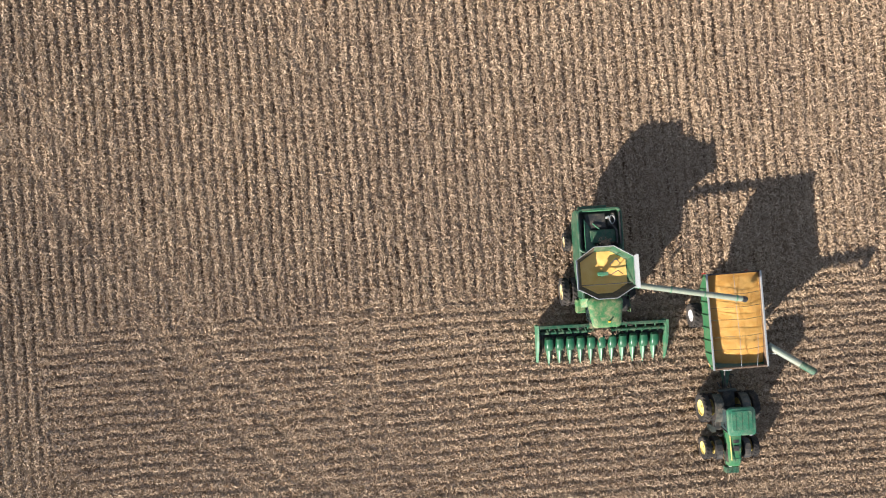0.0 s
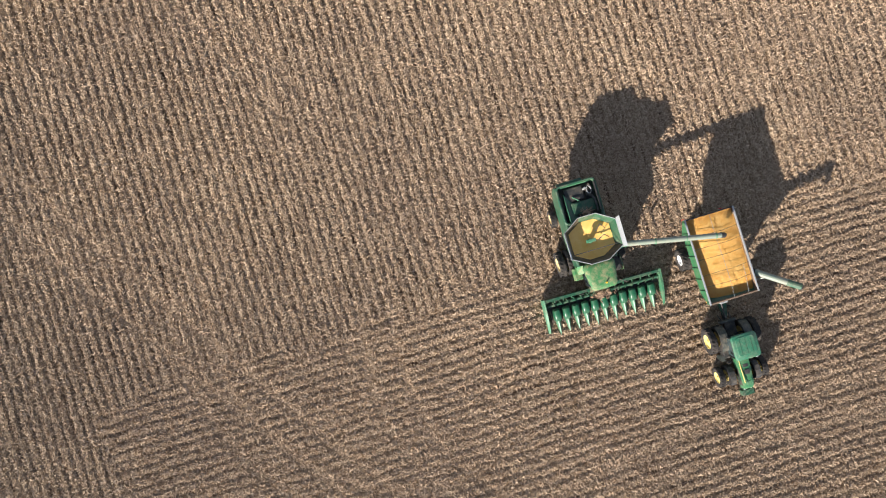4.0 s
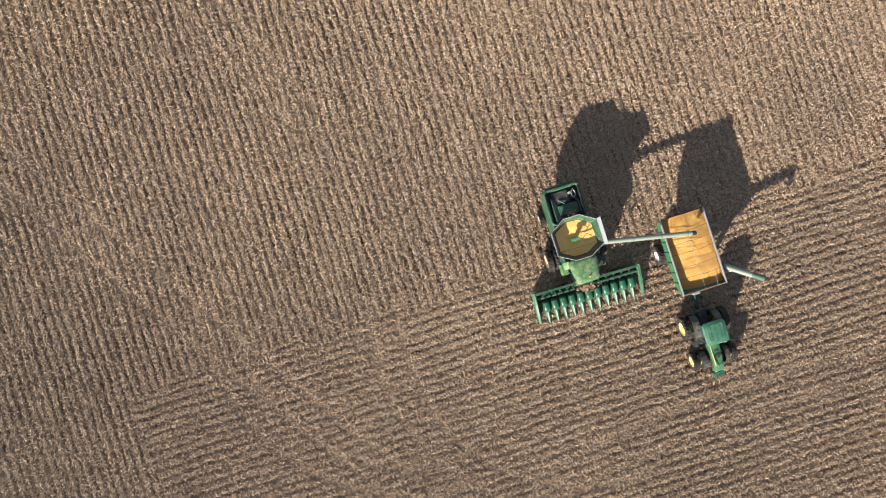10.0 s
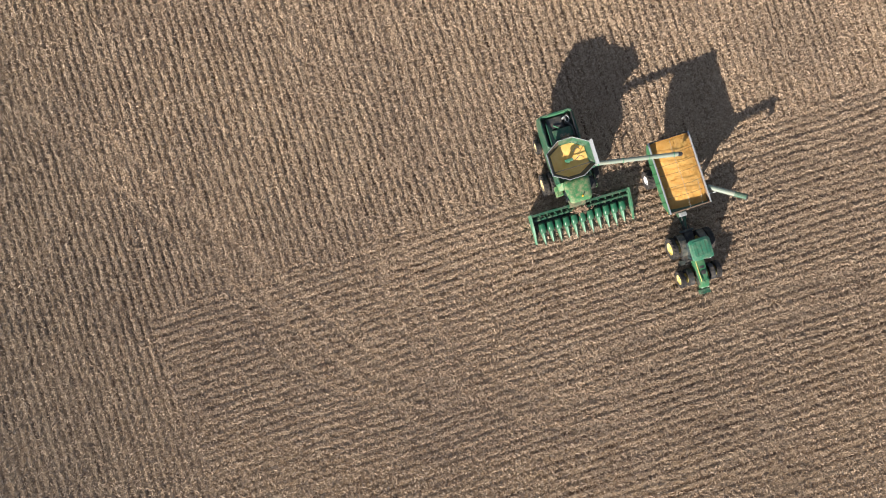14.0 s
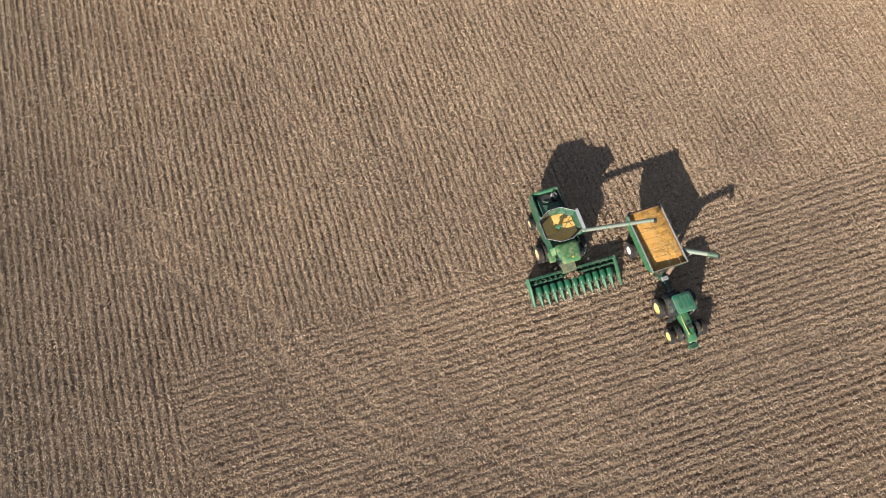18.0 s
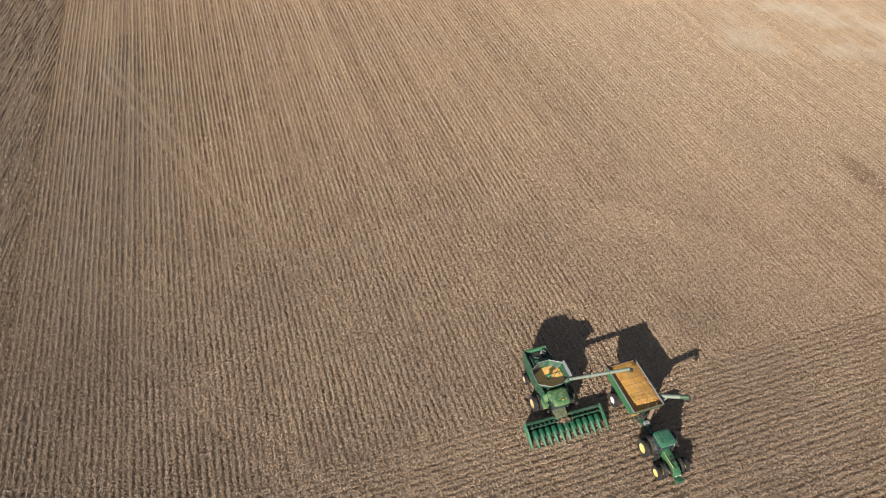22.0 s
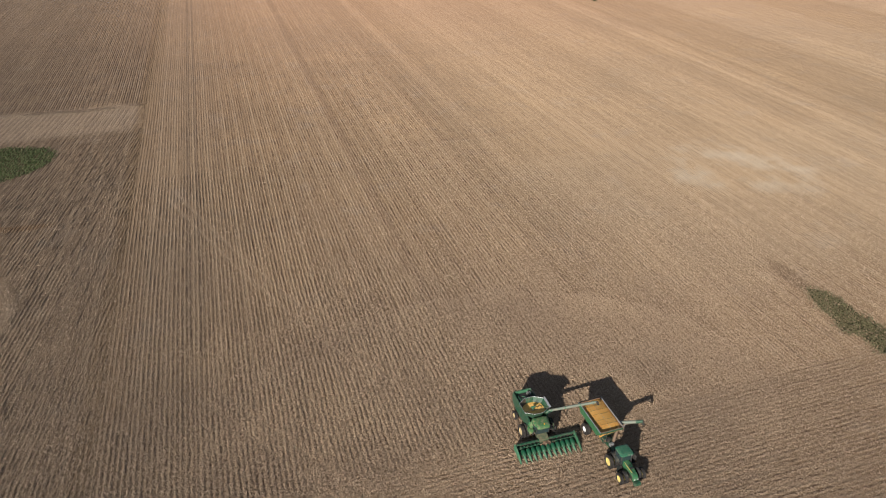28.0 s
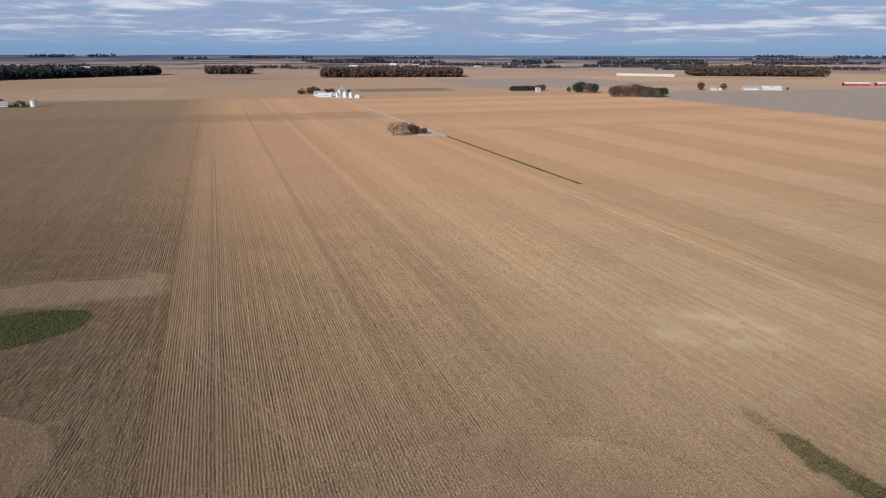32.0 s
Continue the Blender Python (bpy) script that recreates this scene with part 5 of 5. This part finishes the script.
LEAF = {"evergreen": leaf_material("evergreen_needles", (0.010, 0.018, 0.013), (0.026, 0.042, 0.026)),
        "brown": leaf_material("russet_leaves", (0.060, 0.036, 0.024), (0.145, 0.088, 0.052)),
        "bare": leaf_material("bare_twigs", (0.075, 0.055, 0.042), (0.20, 0.155, 0.12)),
        "olive": leaf_material("olive_leaves", (0.045, 0.042, 0.018), (0.125, 0.108, 0.045)),
        "wood": leaf_material("autumn_wood_crowns", (0.066, 0.047, 0.041), (0.092, 0.066, 0.056)),
        "pine": leaf_material("dark_pine_crowns", (0.017, 0.023, 0.026), (0.034, 0.043, 0.048)),
        "hazy": leaf_material("haze_tinted_crowns", (0.040, 0.048, 0.066), (0.072, 0.076, 0.092))}


def clumps(count, cx, cy, z0, rx, rz, size, rr, cone=False):
    """Tilted leaf clumps that fill a crown; returns corners, four a clump."""
    out = []
    for _ in range(count):
        while True:
            p = Vector((rr.uniform(-1, 1), rr.uniform(-1, 1), rr.uniform(-1, 1)))
            if cone:
                if math.hypot(p.x, p.y) < 0.5 * (1 - p.z) + 0.06:
                    break
            elif 0.25 < p.length < 1 + 0.18 * noise.noise(p * 2.3 + Vector((cx, cy, 0))):
                break
        q = Euler((rr.uniform(-1.2, 1.2), rr.uniform(-1.2, 1.2), rr.uniform(0, 6.3))).to_matrix()
        c = Vector((cx + p.x * rx, cy + p.y * rx, z0 + rz * (1 + p.z)))
        s = size * rr.uniform(0.5, 1.2)
        for a, b in ((-1, -0.5), (0.9, -0.7), (1, 0.6), (-0.8, 0.8)):
            out.append(c + q @ Vector((a * s, b * s, rr.uniform(-0.2, 0.2) * s)))
    return out


def clump_mesh(name, corners, mat):
    me = bpy.data.meshes.new(name)
    me.from_pydata([tuple(c) for c in corners], [], [(k, k + 1, k + 2, k + 3) for k in range(0, len(corners), 4)])
    me.materials.append(mat)
    return me


TREE_MESH = {}


def tree_meshes(kind, h, variant):
    key = (kind, h, variant)
    if key in TREE_MESH:
        return TREE_MESH[key]
    rr = random.Random(hash((len(kind), h * 10, variant)) % 9999)
    bm = tube(B(), (0, 0, 0), (0.1, 0.05, h * 0.45), h * 0.03, h * 0.018, 7)
    tube(bm, (0.1, 0.05, h * 0.45), (0, 0, h * 0.9), h * 0.018, h * 0.005, 6)
    for k in range(9 if kind != "evergreen" else 3):
        a, z = rr.uniform(0, 6.28), h * rr.uniform(0.25, 0.6)
        e = Vector((math.cos(a) * h * 0.33, math.sin(a) * h * 0.33, z + h * rr.uniform(0.15, 0.35)))
        tube(bm, (0, 0, z), e, h * 0.012, h * 0.003, 5)
        if kind == "bare":
            for _ in range(4):
                tube(bm, e * 0.75 + Vector((0, 0, 0.2 * z)), e + Vector((rr.uniform(-1, 1), rr.uniform(-1, 1), rr.uniform(0.2, 1))) * h * 0.14, h * 0.005, h * 0.002, 4)
    trunk = mesh_of("trunk", bm, BARK)
    if kind == "evergreen":
        c = clumps(420, 0, 0, h * 0.04, h * 0.40, h * 0.46, h * 0.055, rr)
    elif kind == "bare":
        c = clumps(620, 0, 0, h * 0.08, h * 0.44, h * 0.46, h * 0.026, rr)
    else:
        c = clumps(520, 0, 0, h * 0.10, h * 0.40, h * 0.42, h * 0.05, rr)
    TREE_MESH[key] = (trunk, clump_mesh("crown", c, LEAF[kind]))
    return TREE_MESH[key]


TREE_WORDS = {"evergreen": "dark evergreen tree standing beside a farmstead", "brown": "russet autumn tree beside a farmstead", "bare": "bare grey-brown tree with open twigs",
              "olive": "olive-yellow autumn tree by the farm buildings"}


def tree(kind, x, y, h, variant=0, wide=1.0, group=""):
    trunk, crown = tree_meshes(kind, h, variant)
    t = thing("tree", pose(x, y, 0, 0, 0, (x * 7 + y * 3) % 360), TREE_WORDS[kind], "tree", group)
    t.scale = (wide, wide, 1)
    part("trunk", trunk, None, t)
    part("crown", crown, None, t)
    return t


for x, y, h, v, wd in ((88, 577, 14, 0, 1.0), (97, 574, 15, 1, 1.0), (106, 580, 13, 2, 1.0)):
    tree("bare", x, y, h, v, wd, "bare trees by the lane")
for x, y, h, v in ((113, 586, 9, 0), (120, 582, 7, 1), (110, 592, 10, 1)):
    tree("brown", x, y, h, v, 1.3, "brush by the lane")
rr = random.Random(3)
for k in range(6):
    tree("evergreen", 470 + 9.5 * k, 1310 - 2 * k, 12 + rr.uniform(-1, 2), 0, 1.5, "evergreens by the white house")
for x, y, h, kd in ((526, 1300, 15, "brown"), (534, 1298, 15, "brown"), (571, 1245, 12, "brown"), (584, 1235, 17, "evergreen"), (592, 1232, 19, "evergreen"), (600, 1226, 18, "bare"), (606, 1222, 17, "brown"),
                    (614, 1215, 16, "evergreen"), (592, 1092, 17, "brown"), (600, 1090, 18, "brown"), (610, 1088, 18, "bare"), (618, 1086, 17, "brown"), (626, 1084, 21, "bare"), (634, 1080, 20, "brown"),
                    (642, 1078, 18, "olive"), (652, 1074, 17, "brown"), (662, 1072, 15, "evergreen"), (672, 1070, 15, "evergreen"), (682, 1066, 15, "evergreen"), (657, 1050, 13, "bare"), (640, 1060, 12, "bare"),
                    (893, 1264, 19, "brown"), (940, 1250, 16, "olive"), (1050, 1232, 9, "brown"), (1085, 1224, 7, "brown")):
    tree(kd, x, y, round(h * 1.25, 1) if y < 1240 and x < 700 else h, int(x) % 2, 1.1, "trees along the far yards")
for x, y, h, kd in ((30, 1296, 13, "bare"), (44, 1282, 15, "olive"), (51, 1279, 17, "olive"), (58, 1276, 14, "olive"), (74, 1262, 13, "brown"), (84, 1255, 14, "brown"), (108, 1232, 11, "evergreen"), (114, 1226, 12, "evergreen"), (24, 1290, 9, "brown"),
                    (-432, 1080, 12, "brown"), (-424, 1076, 12, "brown"), (-402, 1082, 9, "brown"), (-394, 1074, 8, "olive"), (-440, 1050, 10, "brown")):
    tree(kd, x, y, h, int(abs(x)) % 2, 1.15, "trees round the farmyards")


def wood(name, label, kind, corners, count, h, per=16, size=2.6):
    """A stand of trees between four corners, as one crowd of crowns and trunks."""
    rr = random.Random(count)
    a, b, c, d = [Vector((*p, 0)) for p in corners]
    out = []
    for _ in range(count):
        s, t = rr.random(), rr.random()
        p = a.lerp(b, s).lerp(d.lerp(c, s), t)
        r = math.hypot(p.x + 20, p.y + 80)
        base = 0.0 if r <= 4000 else RISE * (r - 4000) / 930.0
        hh = h * rr.uniform(0.6, 1.2)
        out += clumps(per, p.x, p.y, base + hh * 0.12, hh * 0.36, hh * 0.44, size * rr.uniform(0.8, 1.2), rr)
        w_ = 0.25
        for dx, dz in ((-w_, -0.5), (w_, -0.5), (w_, hh * 0.5), (-w_, hh * 0.5)):
            out.append(Vector((p.x + dx, p.y, base + dz)))
    tagged(new(name, clump_mesh(name, out, LEAF[kind])), label, "woodland", kind="stuff")


wood("woodland", "russet leafless wood beyond the farm", "wood", ((126, 2191), (594, 2155), (640, 2420), (160, 2450)), 1300, 28, 20, 3.4)
wood("woodland", "russet leafless wood at the field's far edge", "wood", ((1430, 2113), (1840, 1922), (1960, 2150), (1540, 2330)), 1100, 30, 20, 3.4)
wood("woodland", "dark evergreen wood beyond the side field", "pine", ((-980, 1890), (-410, 2575), (-440, 2660), (-1080, 2100)), 1400, 29, 18, 3.6)
wood("woodland", "brown hedge of small trees far off", "wood", ((-269, 2622), (-111, 2593), (-100, 2680), (-262, 2720)), 260, 28, 18, 3.2)
wood("woodland", "dark distant wood", "pine", ((1364, 3850), (1600, 3800), (1640, 3900), (1400, 3950)), 110, 22, 10, 4.0)
wood("woodland", "dark distant wood", "pine", ((1802, 3637), (2300, 3300), (2400, 3450), (1880, 3760)), 200, 24, 10, 4.0)
wood("woodland", "dark distant wood", "pine", ((430, 4150), (640, 4120), (660, 4240), (440, 4260)), 120, 17, 10, 5.0)
wood("woodland", "brown thin trees far off", "wood", ((20, 3350), (330, 3320), (330, 3380), (20, 3400)), 60, 14, 8, 3.0)
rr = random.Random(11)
# far tree lines; blue haze is put into their leaf colour
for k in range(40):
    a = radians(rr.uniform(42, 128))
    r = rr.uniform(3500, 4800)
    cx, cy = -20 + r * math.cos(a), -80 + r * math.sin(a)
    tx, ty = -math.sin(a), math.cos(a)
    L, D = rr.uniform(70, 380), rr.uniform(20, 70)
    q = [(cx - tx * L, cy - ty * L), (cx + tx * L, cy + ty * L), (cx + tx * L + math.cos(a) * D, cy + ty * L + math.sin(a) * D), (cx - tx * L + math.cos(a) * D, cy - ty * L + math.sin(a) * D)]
    wood("woodland", "low tree line towards the horizon, tinted with blue haze", "hazy", q, int(L / 2.2), 14, 6, 6.0)

# ---- buildings ----
ROOF_GREY = plain("grey_metal_roof", (0.36, 0.38, 0.40), 0.5, metal=0.2, dust=0.2, grain=0.6)
ROOF_WHITE = plain("white_metal_roof", (0.64, 0.65, 0.66), 0.5, dust=0.1, grain=0.6)
ROOF_DARK = plain("dark_shingle_roof", (0.07, 0.065, 0.06), 0.9, dust=0.2, grain=0.6)
WALL_PALE = plain("weathered_white_boards", (0.56, 0.56, 0.55), 0.7, dust=0.3, grain=0.8)
WALL_RED = plain("red_barn_boards", (0.30, 0.035, 0.025), 0.8, dust=0.15, grain=0.6)
WALL_BROWN = plain("brown_brick", (0.20, 0.10, 0.07), 0.85, dust=0.2, grain=0.6)
BIN_STEEL = plain("corrugated_bin_steel", (0.62, 0.64, 0.66), 0.38, metal=0.6, dust=0.15, grain=0.6)


def building(name, label, category, x, y, turn, length, width, eave, ridge, wall, roof, windows=4, group=""):
    """A gabled building; its length runs along local x."""
    t = thing(name, pose(x, y, 0, 0, 0, turn), label, category, group)
    L, W = length / 2, width / 2
    prof = [(-W, 0), (W, 0), (W, eave), (0, ridge), (-W, eave)]
    part("wall", loft(B(), [[(-L, py, pz) for py, pz in prof], [(L, py, pz) for py, pz in prof]]), wall, t)
    for s in (-1, 1):
        q = [(-L - 0.5, s * (W + 0.6), eave - 0.15), (L + 0.5, s * (W + 0.6), eave - 0.15), (L + 0.5, 0, ridge + 0.2), (-L - 0.5, 0, ridge + 0.2)]
        part("roof", plate(B(), q, 0.25), roof, t)
    for k in range(windows):
        px_ = -L + length * (k + 0.5) / windows
        win = part("window", box(B(), px_ - 0.8, px_ + 0.8, -W - 0.08, -W + 0.05, eave * 0.35, eave * 0.75), GLASS, t)
        part("frame", box(B(), px_ - 1.0, px_ + 1.0, -W - 0.05, -W + 0.04, eave * 0.3, eave * 0.8), WHITE, win)
    part("door", box(B(), L - 0.1, L + 0.12, -1.6, 1.6, 0, eave * 0.8), ROOF_GREY, t)
    return t


def grain_bin(x, y, r, h, group="grain bins of the farm"):
    t = thing("grain_bin", pose(x, y, 0), "round silver corrugated grain bin with cone roof", "grain bin", group)
    bm = B()
    n_ = 24
    loft(bm, [[((r + (0.06 if j % 2 else 0)) * math.cos(2 * math.pi * k / n_), (r + (0.06 if j % 2 else 0)) * math.sin(2 * math.pi * k / n_), h * j / 14) for k in range(n_)] for j in range(15)])
    part("wall", bm, BIN_STEEL, t)
    part("roof", tube(B(), (0, 0, h), (0, 0, h + r * 0.55), r * 1.05, r * 0.12, n_), BIN_STEEL, t)
    part("vent", tube(B(), (0, 0, h + r * 0.5), (0, 0, h + r * 0.5 + 1.0), r * 0.13, n=10), BIN_STEEL, t)
    part("ladder", box(B(), -0.3, 0.3, -r - 0.2, -r - 0.05, 0, h), GREY, t)
    part("door", box(B(), -0.6, 0.6, -r - 0.12, -r + 0.1, 0.4, 2.4), WHITE, t)


building("barn", "long white farm shed with grey metal roof", "barn", 68, 1206, -12, 26, 14, 3.6, 7.0, WALL_PALE, ROOF_WHITE, 5)
building("barn", "dark-roofed shed behind the white barn", "barn", 60, 1232, -12, 22, 14, 5.0, 9.0, WALL_PALE, ROOF_GREY, 3)
building("house", "low brown brick farmhouse among trees", "house", 34, 1300, 0, 16, 9, 3.2, 6.0, WALL_BROWN, ROOF_DARK, 4)
building("shed", "small white machine shed by the bins", "shed", 121, 1160, 80, 12, 9, 4.5, 6.5, WALL_PALE, ROOF_WHITE, 2)
building("shed", "small white shed by the bins", "shed", 86, 1222, 0, 14, 9, 5.0, 7.5, WALL_PALE, ROOF_GREY, 2)
for x, y, r, h in ((93, 1190, 4.6, 12), (102, 1180, 5.6, 10), (96, 1204, 4.2, 14), (111, 1168, 4.2, 9), (88, 1186, 3.2, 8)):
    grain_bin(x, y, r, h)
leg = thing("grain_elevator", pose(98, 1194, 0), "tall thin steel grain elevator among the bins", "elevator")
part("tower", box(B(), -0.7, 0.7, -0.7, 0.7, 0, 21, 0.1), BIN_STEEL, leg)
part("spout", tube(B(), (0, 0, 20), (4, -12, 11), 0.25, n=8), BIN_STEEL, leg)
building("house", "white farmhouse by evergreen trees", "house", 519, 1288, 10, 9, 8, 5.5, 9.0, WALL_PALE, ROOF_GREY, 3)
building("house", "white two-storey farmhouse in a flat field", "house", 920, 1258, -10, 13, 10, 5.5, 9.0, WALL_PALE, ROOF_GREY, 4)
building("shed", "low white outbuilding beside the house", "shed", 936, 1254, -10, 10, 7, 3, 5, WALL_PALE, ROOF_WHITE, 2)
building("barn", "long grey-roofed white barn", "barn", 1005, 1246, -12, 34, 14, 6, 10, WALL_PALE, ROOF_GREY, 6)
building("barn", "long white barn with pale roof", "barn", 1050, 1236, -12, 44, 18, 5, 9, WALL_PALE, ROOF_WHITE, 6)
building("barn", "long red barn with white roof", "barn", 1405, 1365, -20, 62, 15, 6, 9, WALL_RED, ROOF_WHITE, 6)
building("barn", "red barn with white roof beside another", "barn", 1480, 1350, -20, 46, 15, 6, 9, WALL_RED, ROOF_WHITE, 5)
building("barn", "small red shed with white roof", "barn", 1535, 1340, -20, 30, 14, 5, 8, WALL_RED, ROOF_WHITE, 4)
building("barn", "very long pale livestock house far off", "barn", 1240, 2180, -50, 130, 20, 4, 8, WALL_PALE, ROOF_WHITE, 8)
building("barn", "very long pale livestock house far off", "barn", 1310, 2110, -50, 90, 20, 4, 8, WALL_PALE, ROOF_WHITE, 8)
building("house", "white farmhouse with grey roof by small trees", "house", -418, 1062, 15, 14, 10, 4.5, 8, WALL_PALE, ROOF_GREY, 4)
building("shed", "small dark shed behind the farmhouse", "shed", -402, 1078, 15, 10, 7, 3, 5, WALL_BROWN, ROOF_DARK, 2)
grain_bin(-374, 1056, 5.2, 9, "grain bins of the side farm")
for k in range(9):
    a = radians(rr.uniform(46, 124))
    r = rr.uniform(3300, 4300)
    bx, by = -20 + r * math.cos(a), -80 + r * math.sin(a)
    b = building("barn", "pale farm building far across the fields", "barn", bx, by, rr.uniform(-30, 30), rr.uniform(24, 48), 14, 5, 8, WALL_PALE, ROOF_WHITE, 0, "distant farm buildings")
    b.location.z = max(0.0, RISE * (r - 4000) / 930.0)

# ---- lane, grass ----
GRAVEL = plain("pale_gravel", (0.57, 0.53, 0.47), 0.95, dust=0.3, grain=2.0)
GRASS_SOIL = plain("grassy_soil", (0.060, 0.075, 0.030), 0.95, dust=0.6, dust_color=(0.115, 0.095, 0.050), grain=1.2, spec=0.1)
GRASS = leaf_material("green_grass_blades", (0.066, 0.088, 0.036), (0.090, 0.112, 0.048))
GRASS_DULL = leaf_material("dull_grass_blades", (0.092, 0.090, 0.046), (0.130, 0.118, 0.062))


def sheet(name, label, category, points, mat, z):
    """A thin slab on an outline, let into the soil."""
    c = Vector((sum(p[0] for p in points), sum(p[1] for p in points))) / len(points)
    bm = B()
    top, low = [bm.verts.new((x, y, z)) for x, y in points], [bm.verts.new((x, y, -0.2)) for x, y in points]
    m = len(points)
    if name in ("gravel_lane", "grass_strip"):
        for k in range(m // 2 - 1):
            bm.faces.new((top[k], top[k + 1], top[m - 2 - k], top[m - 1 - k]))
    else:
        mid = bm.verts.new((c.x, c.y, z))
        for k in range(m):
            bm.faces.new((top[k], top[(k + 1) % m], mid))
    for k in range(m):
        bm.faces.new((top[k], low[k], low[(k + 1) % m], top[(k + 1) % m]))
    return tagged(part(name, bm, mat), label, category, kind="structure")


def band(centre, width, rr):
    left, right = [], []
    for k, (x, y) in enumerate(centre):
        x2, y2 = centre[min(k + 1, len(centre) - 1)]
        x1, y1 = centre[max(k - 1, 0)]
        d = Vector((y2 - y1, x1 - x2)).normalized() * (width / 2 * rr.uniform(0.8, 1.2))
        left.append((x - d.x, y - d.y)), right.append((x + d.x, y + d.y))
    return left + right[::-1]


def blades(points, count, low, high, rr):
    """Grass blades inside an outline."""
    xs, ys = [p[0] for p in points], [p[1] for p in points]
    out = []
    while len(out) < count * 4:
        x, y = rr.uniform(min(xs), max(xs)), rr.uniform(min(ys), max(ys))
        inside = False
        for (xa, ya), (xb, yb) in zip(points, points[1:] + points[:1]):
            if (ya > y) != (yb > y) and x < (xb - xa) * (y - ya) / (yb - ya) + xa:
                inside = not inside
        if inside:
            x, y = x + rr.gauss(0, 0.7), y + rr.gauss(0, 0.7)
            a, h = rr.uniform(0, 6.3), rr.uniform(low, high)
            dx, dy, lx, ly = math.cos(a) * 0.16, math.sin(a) * 0.16, rr.uniform(-0.3, 0.3), rr.uniform(-0.3, 0.3)
            out += [Vector((x - dx, y - dy, 0.02)), Vector((x + dx, y + dy, 0.02)), Vector((x + dx * 0.3 + lx, y + dy * 0.3 + ly, h)), Vector((x - dx * 0.3 + lx, y - dy * 0.3 + ly, h))]
    return out


rr = random.Random(21)
lane_line = [xy_of(180.5 + 0.6 * math.sin(k), 545 + 550 * k / 12) for k in range(13)] + [(106, 1120), (100, 1172)]
sheet("gravel_lane", "pale gravel farm lane running through the field", "lane", band(lane_line, 3.8, rr), GRAVEL, 0.12)
sheet("farmyard", "pale gravel yard round the grain bins", "yard", [(78, 1168), (128, 1140), (132, 1170), (110, 1215), (60, 1225), (44, 1196)], GRAVEL, 0.05)
sheet("turnaround", "pale gravel turnaround beside the bare trees", "yard", [(112, 572), (138, 568), (140, 584), (128, 600), (114, 596)], GRAVEL, 0.05)


def lawn(name, label, points, count, low=0.15, high=0.5, mat=GRASS):
    sheet(name, label + ", bare soil beneath", "grass", points, GRASS_SOIL, 0.05)
    tagged(new("grass", clump_mesh("grass", blades(points, count, low, high, rr), mat)), label, "grass", kind="stuff")


lawn("grass_strip", "narrow green grass strip between the crop rows", band([xy_of(181.5 + 0.12 * math.sin(k * 1.7), 284 + 263 * k / 14) for k in range(15)], 1.8, rr), 4500, 0.1, 0.35, GRASS_DULL)
lawn("grass_patch", "green grass island in the stubble", [(-118, 131), (-110, 134.5), (-102, 137), (-94, 136.5), (-87, 134), (-83.5, 129), (-84, 123), (-87.5, 117), (-94, 111.5), (-102, 107.5), (-118, 100)], 9000)
lawn("grass_patch", "green grassy waterway in the stubble", [(76.8, 21.0), (78.6, 20.4), (80.6, 16.0), (80.2, 12), (81.6, 7), (82.3, 2), (84.5, -6), (87, -14), (90, -30), (84, -30), (80.5, -14), (78.0, -4), (75.8, 2), (76.4, 5), (73.8, 8), (75.0, 12), (75.0, 16)], 7000, 0.15, 0.5, GRASS_DULL)
lawn("grass_patch", "green farmyard lawn by the house", [(-440, 1045), (-385, 1042), (-368, 1052), (-390, 1085), (-440, 1095)], 2500)
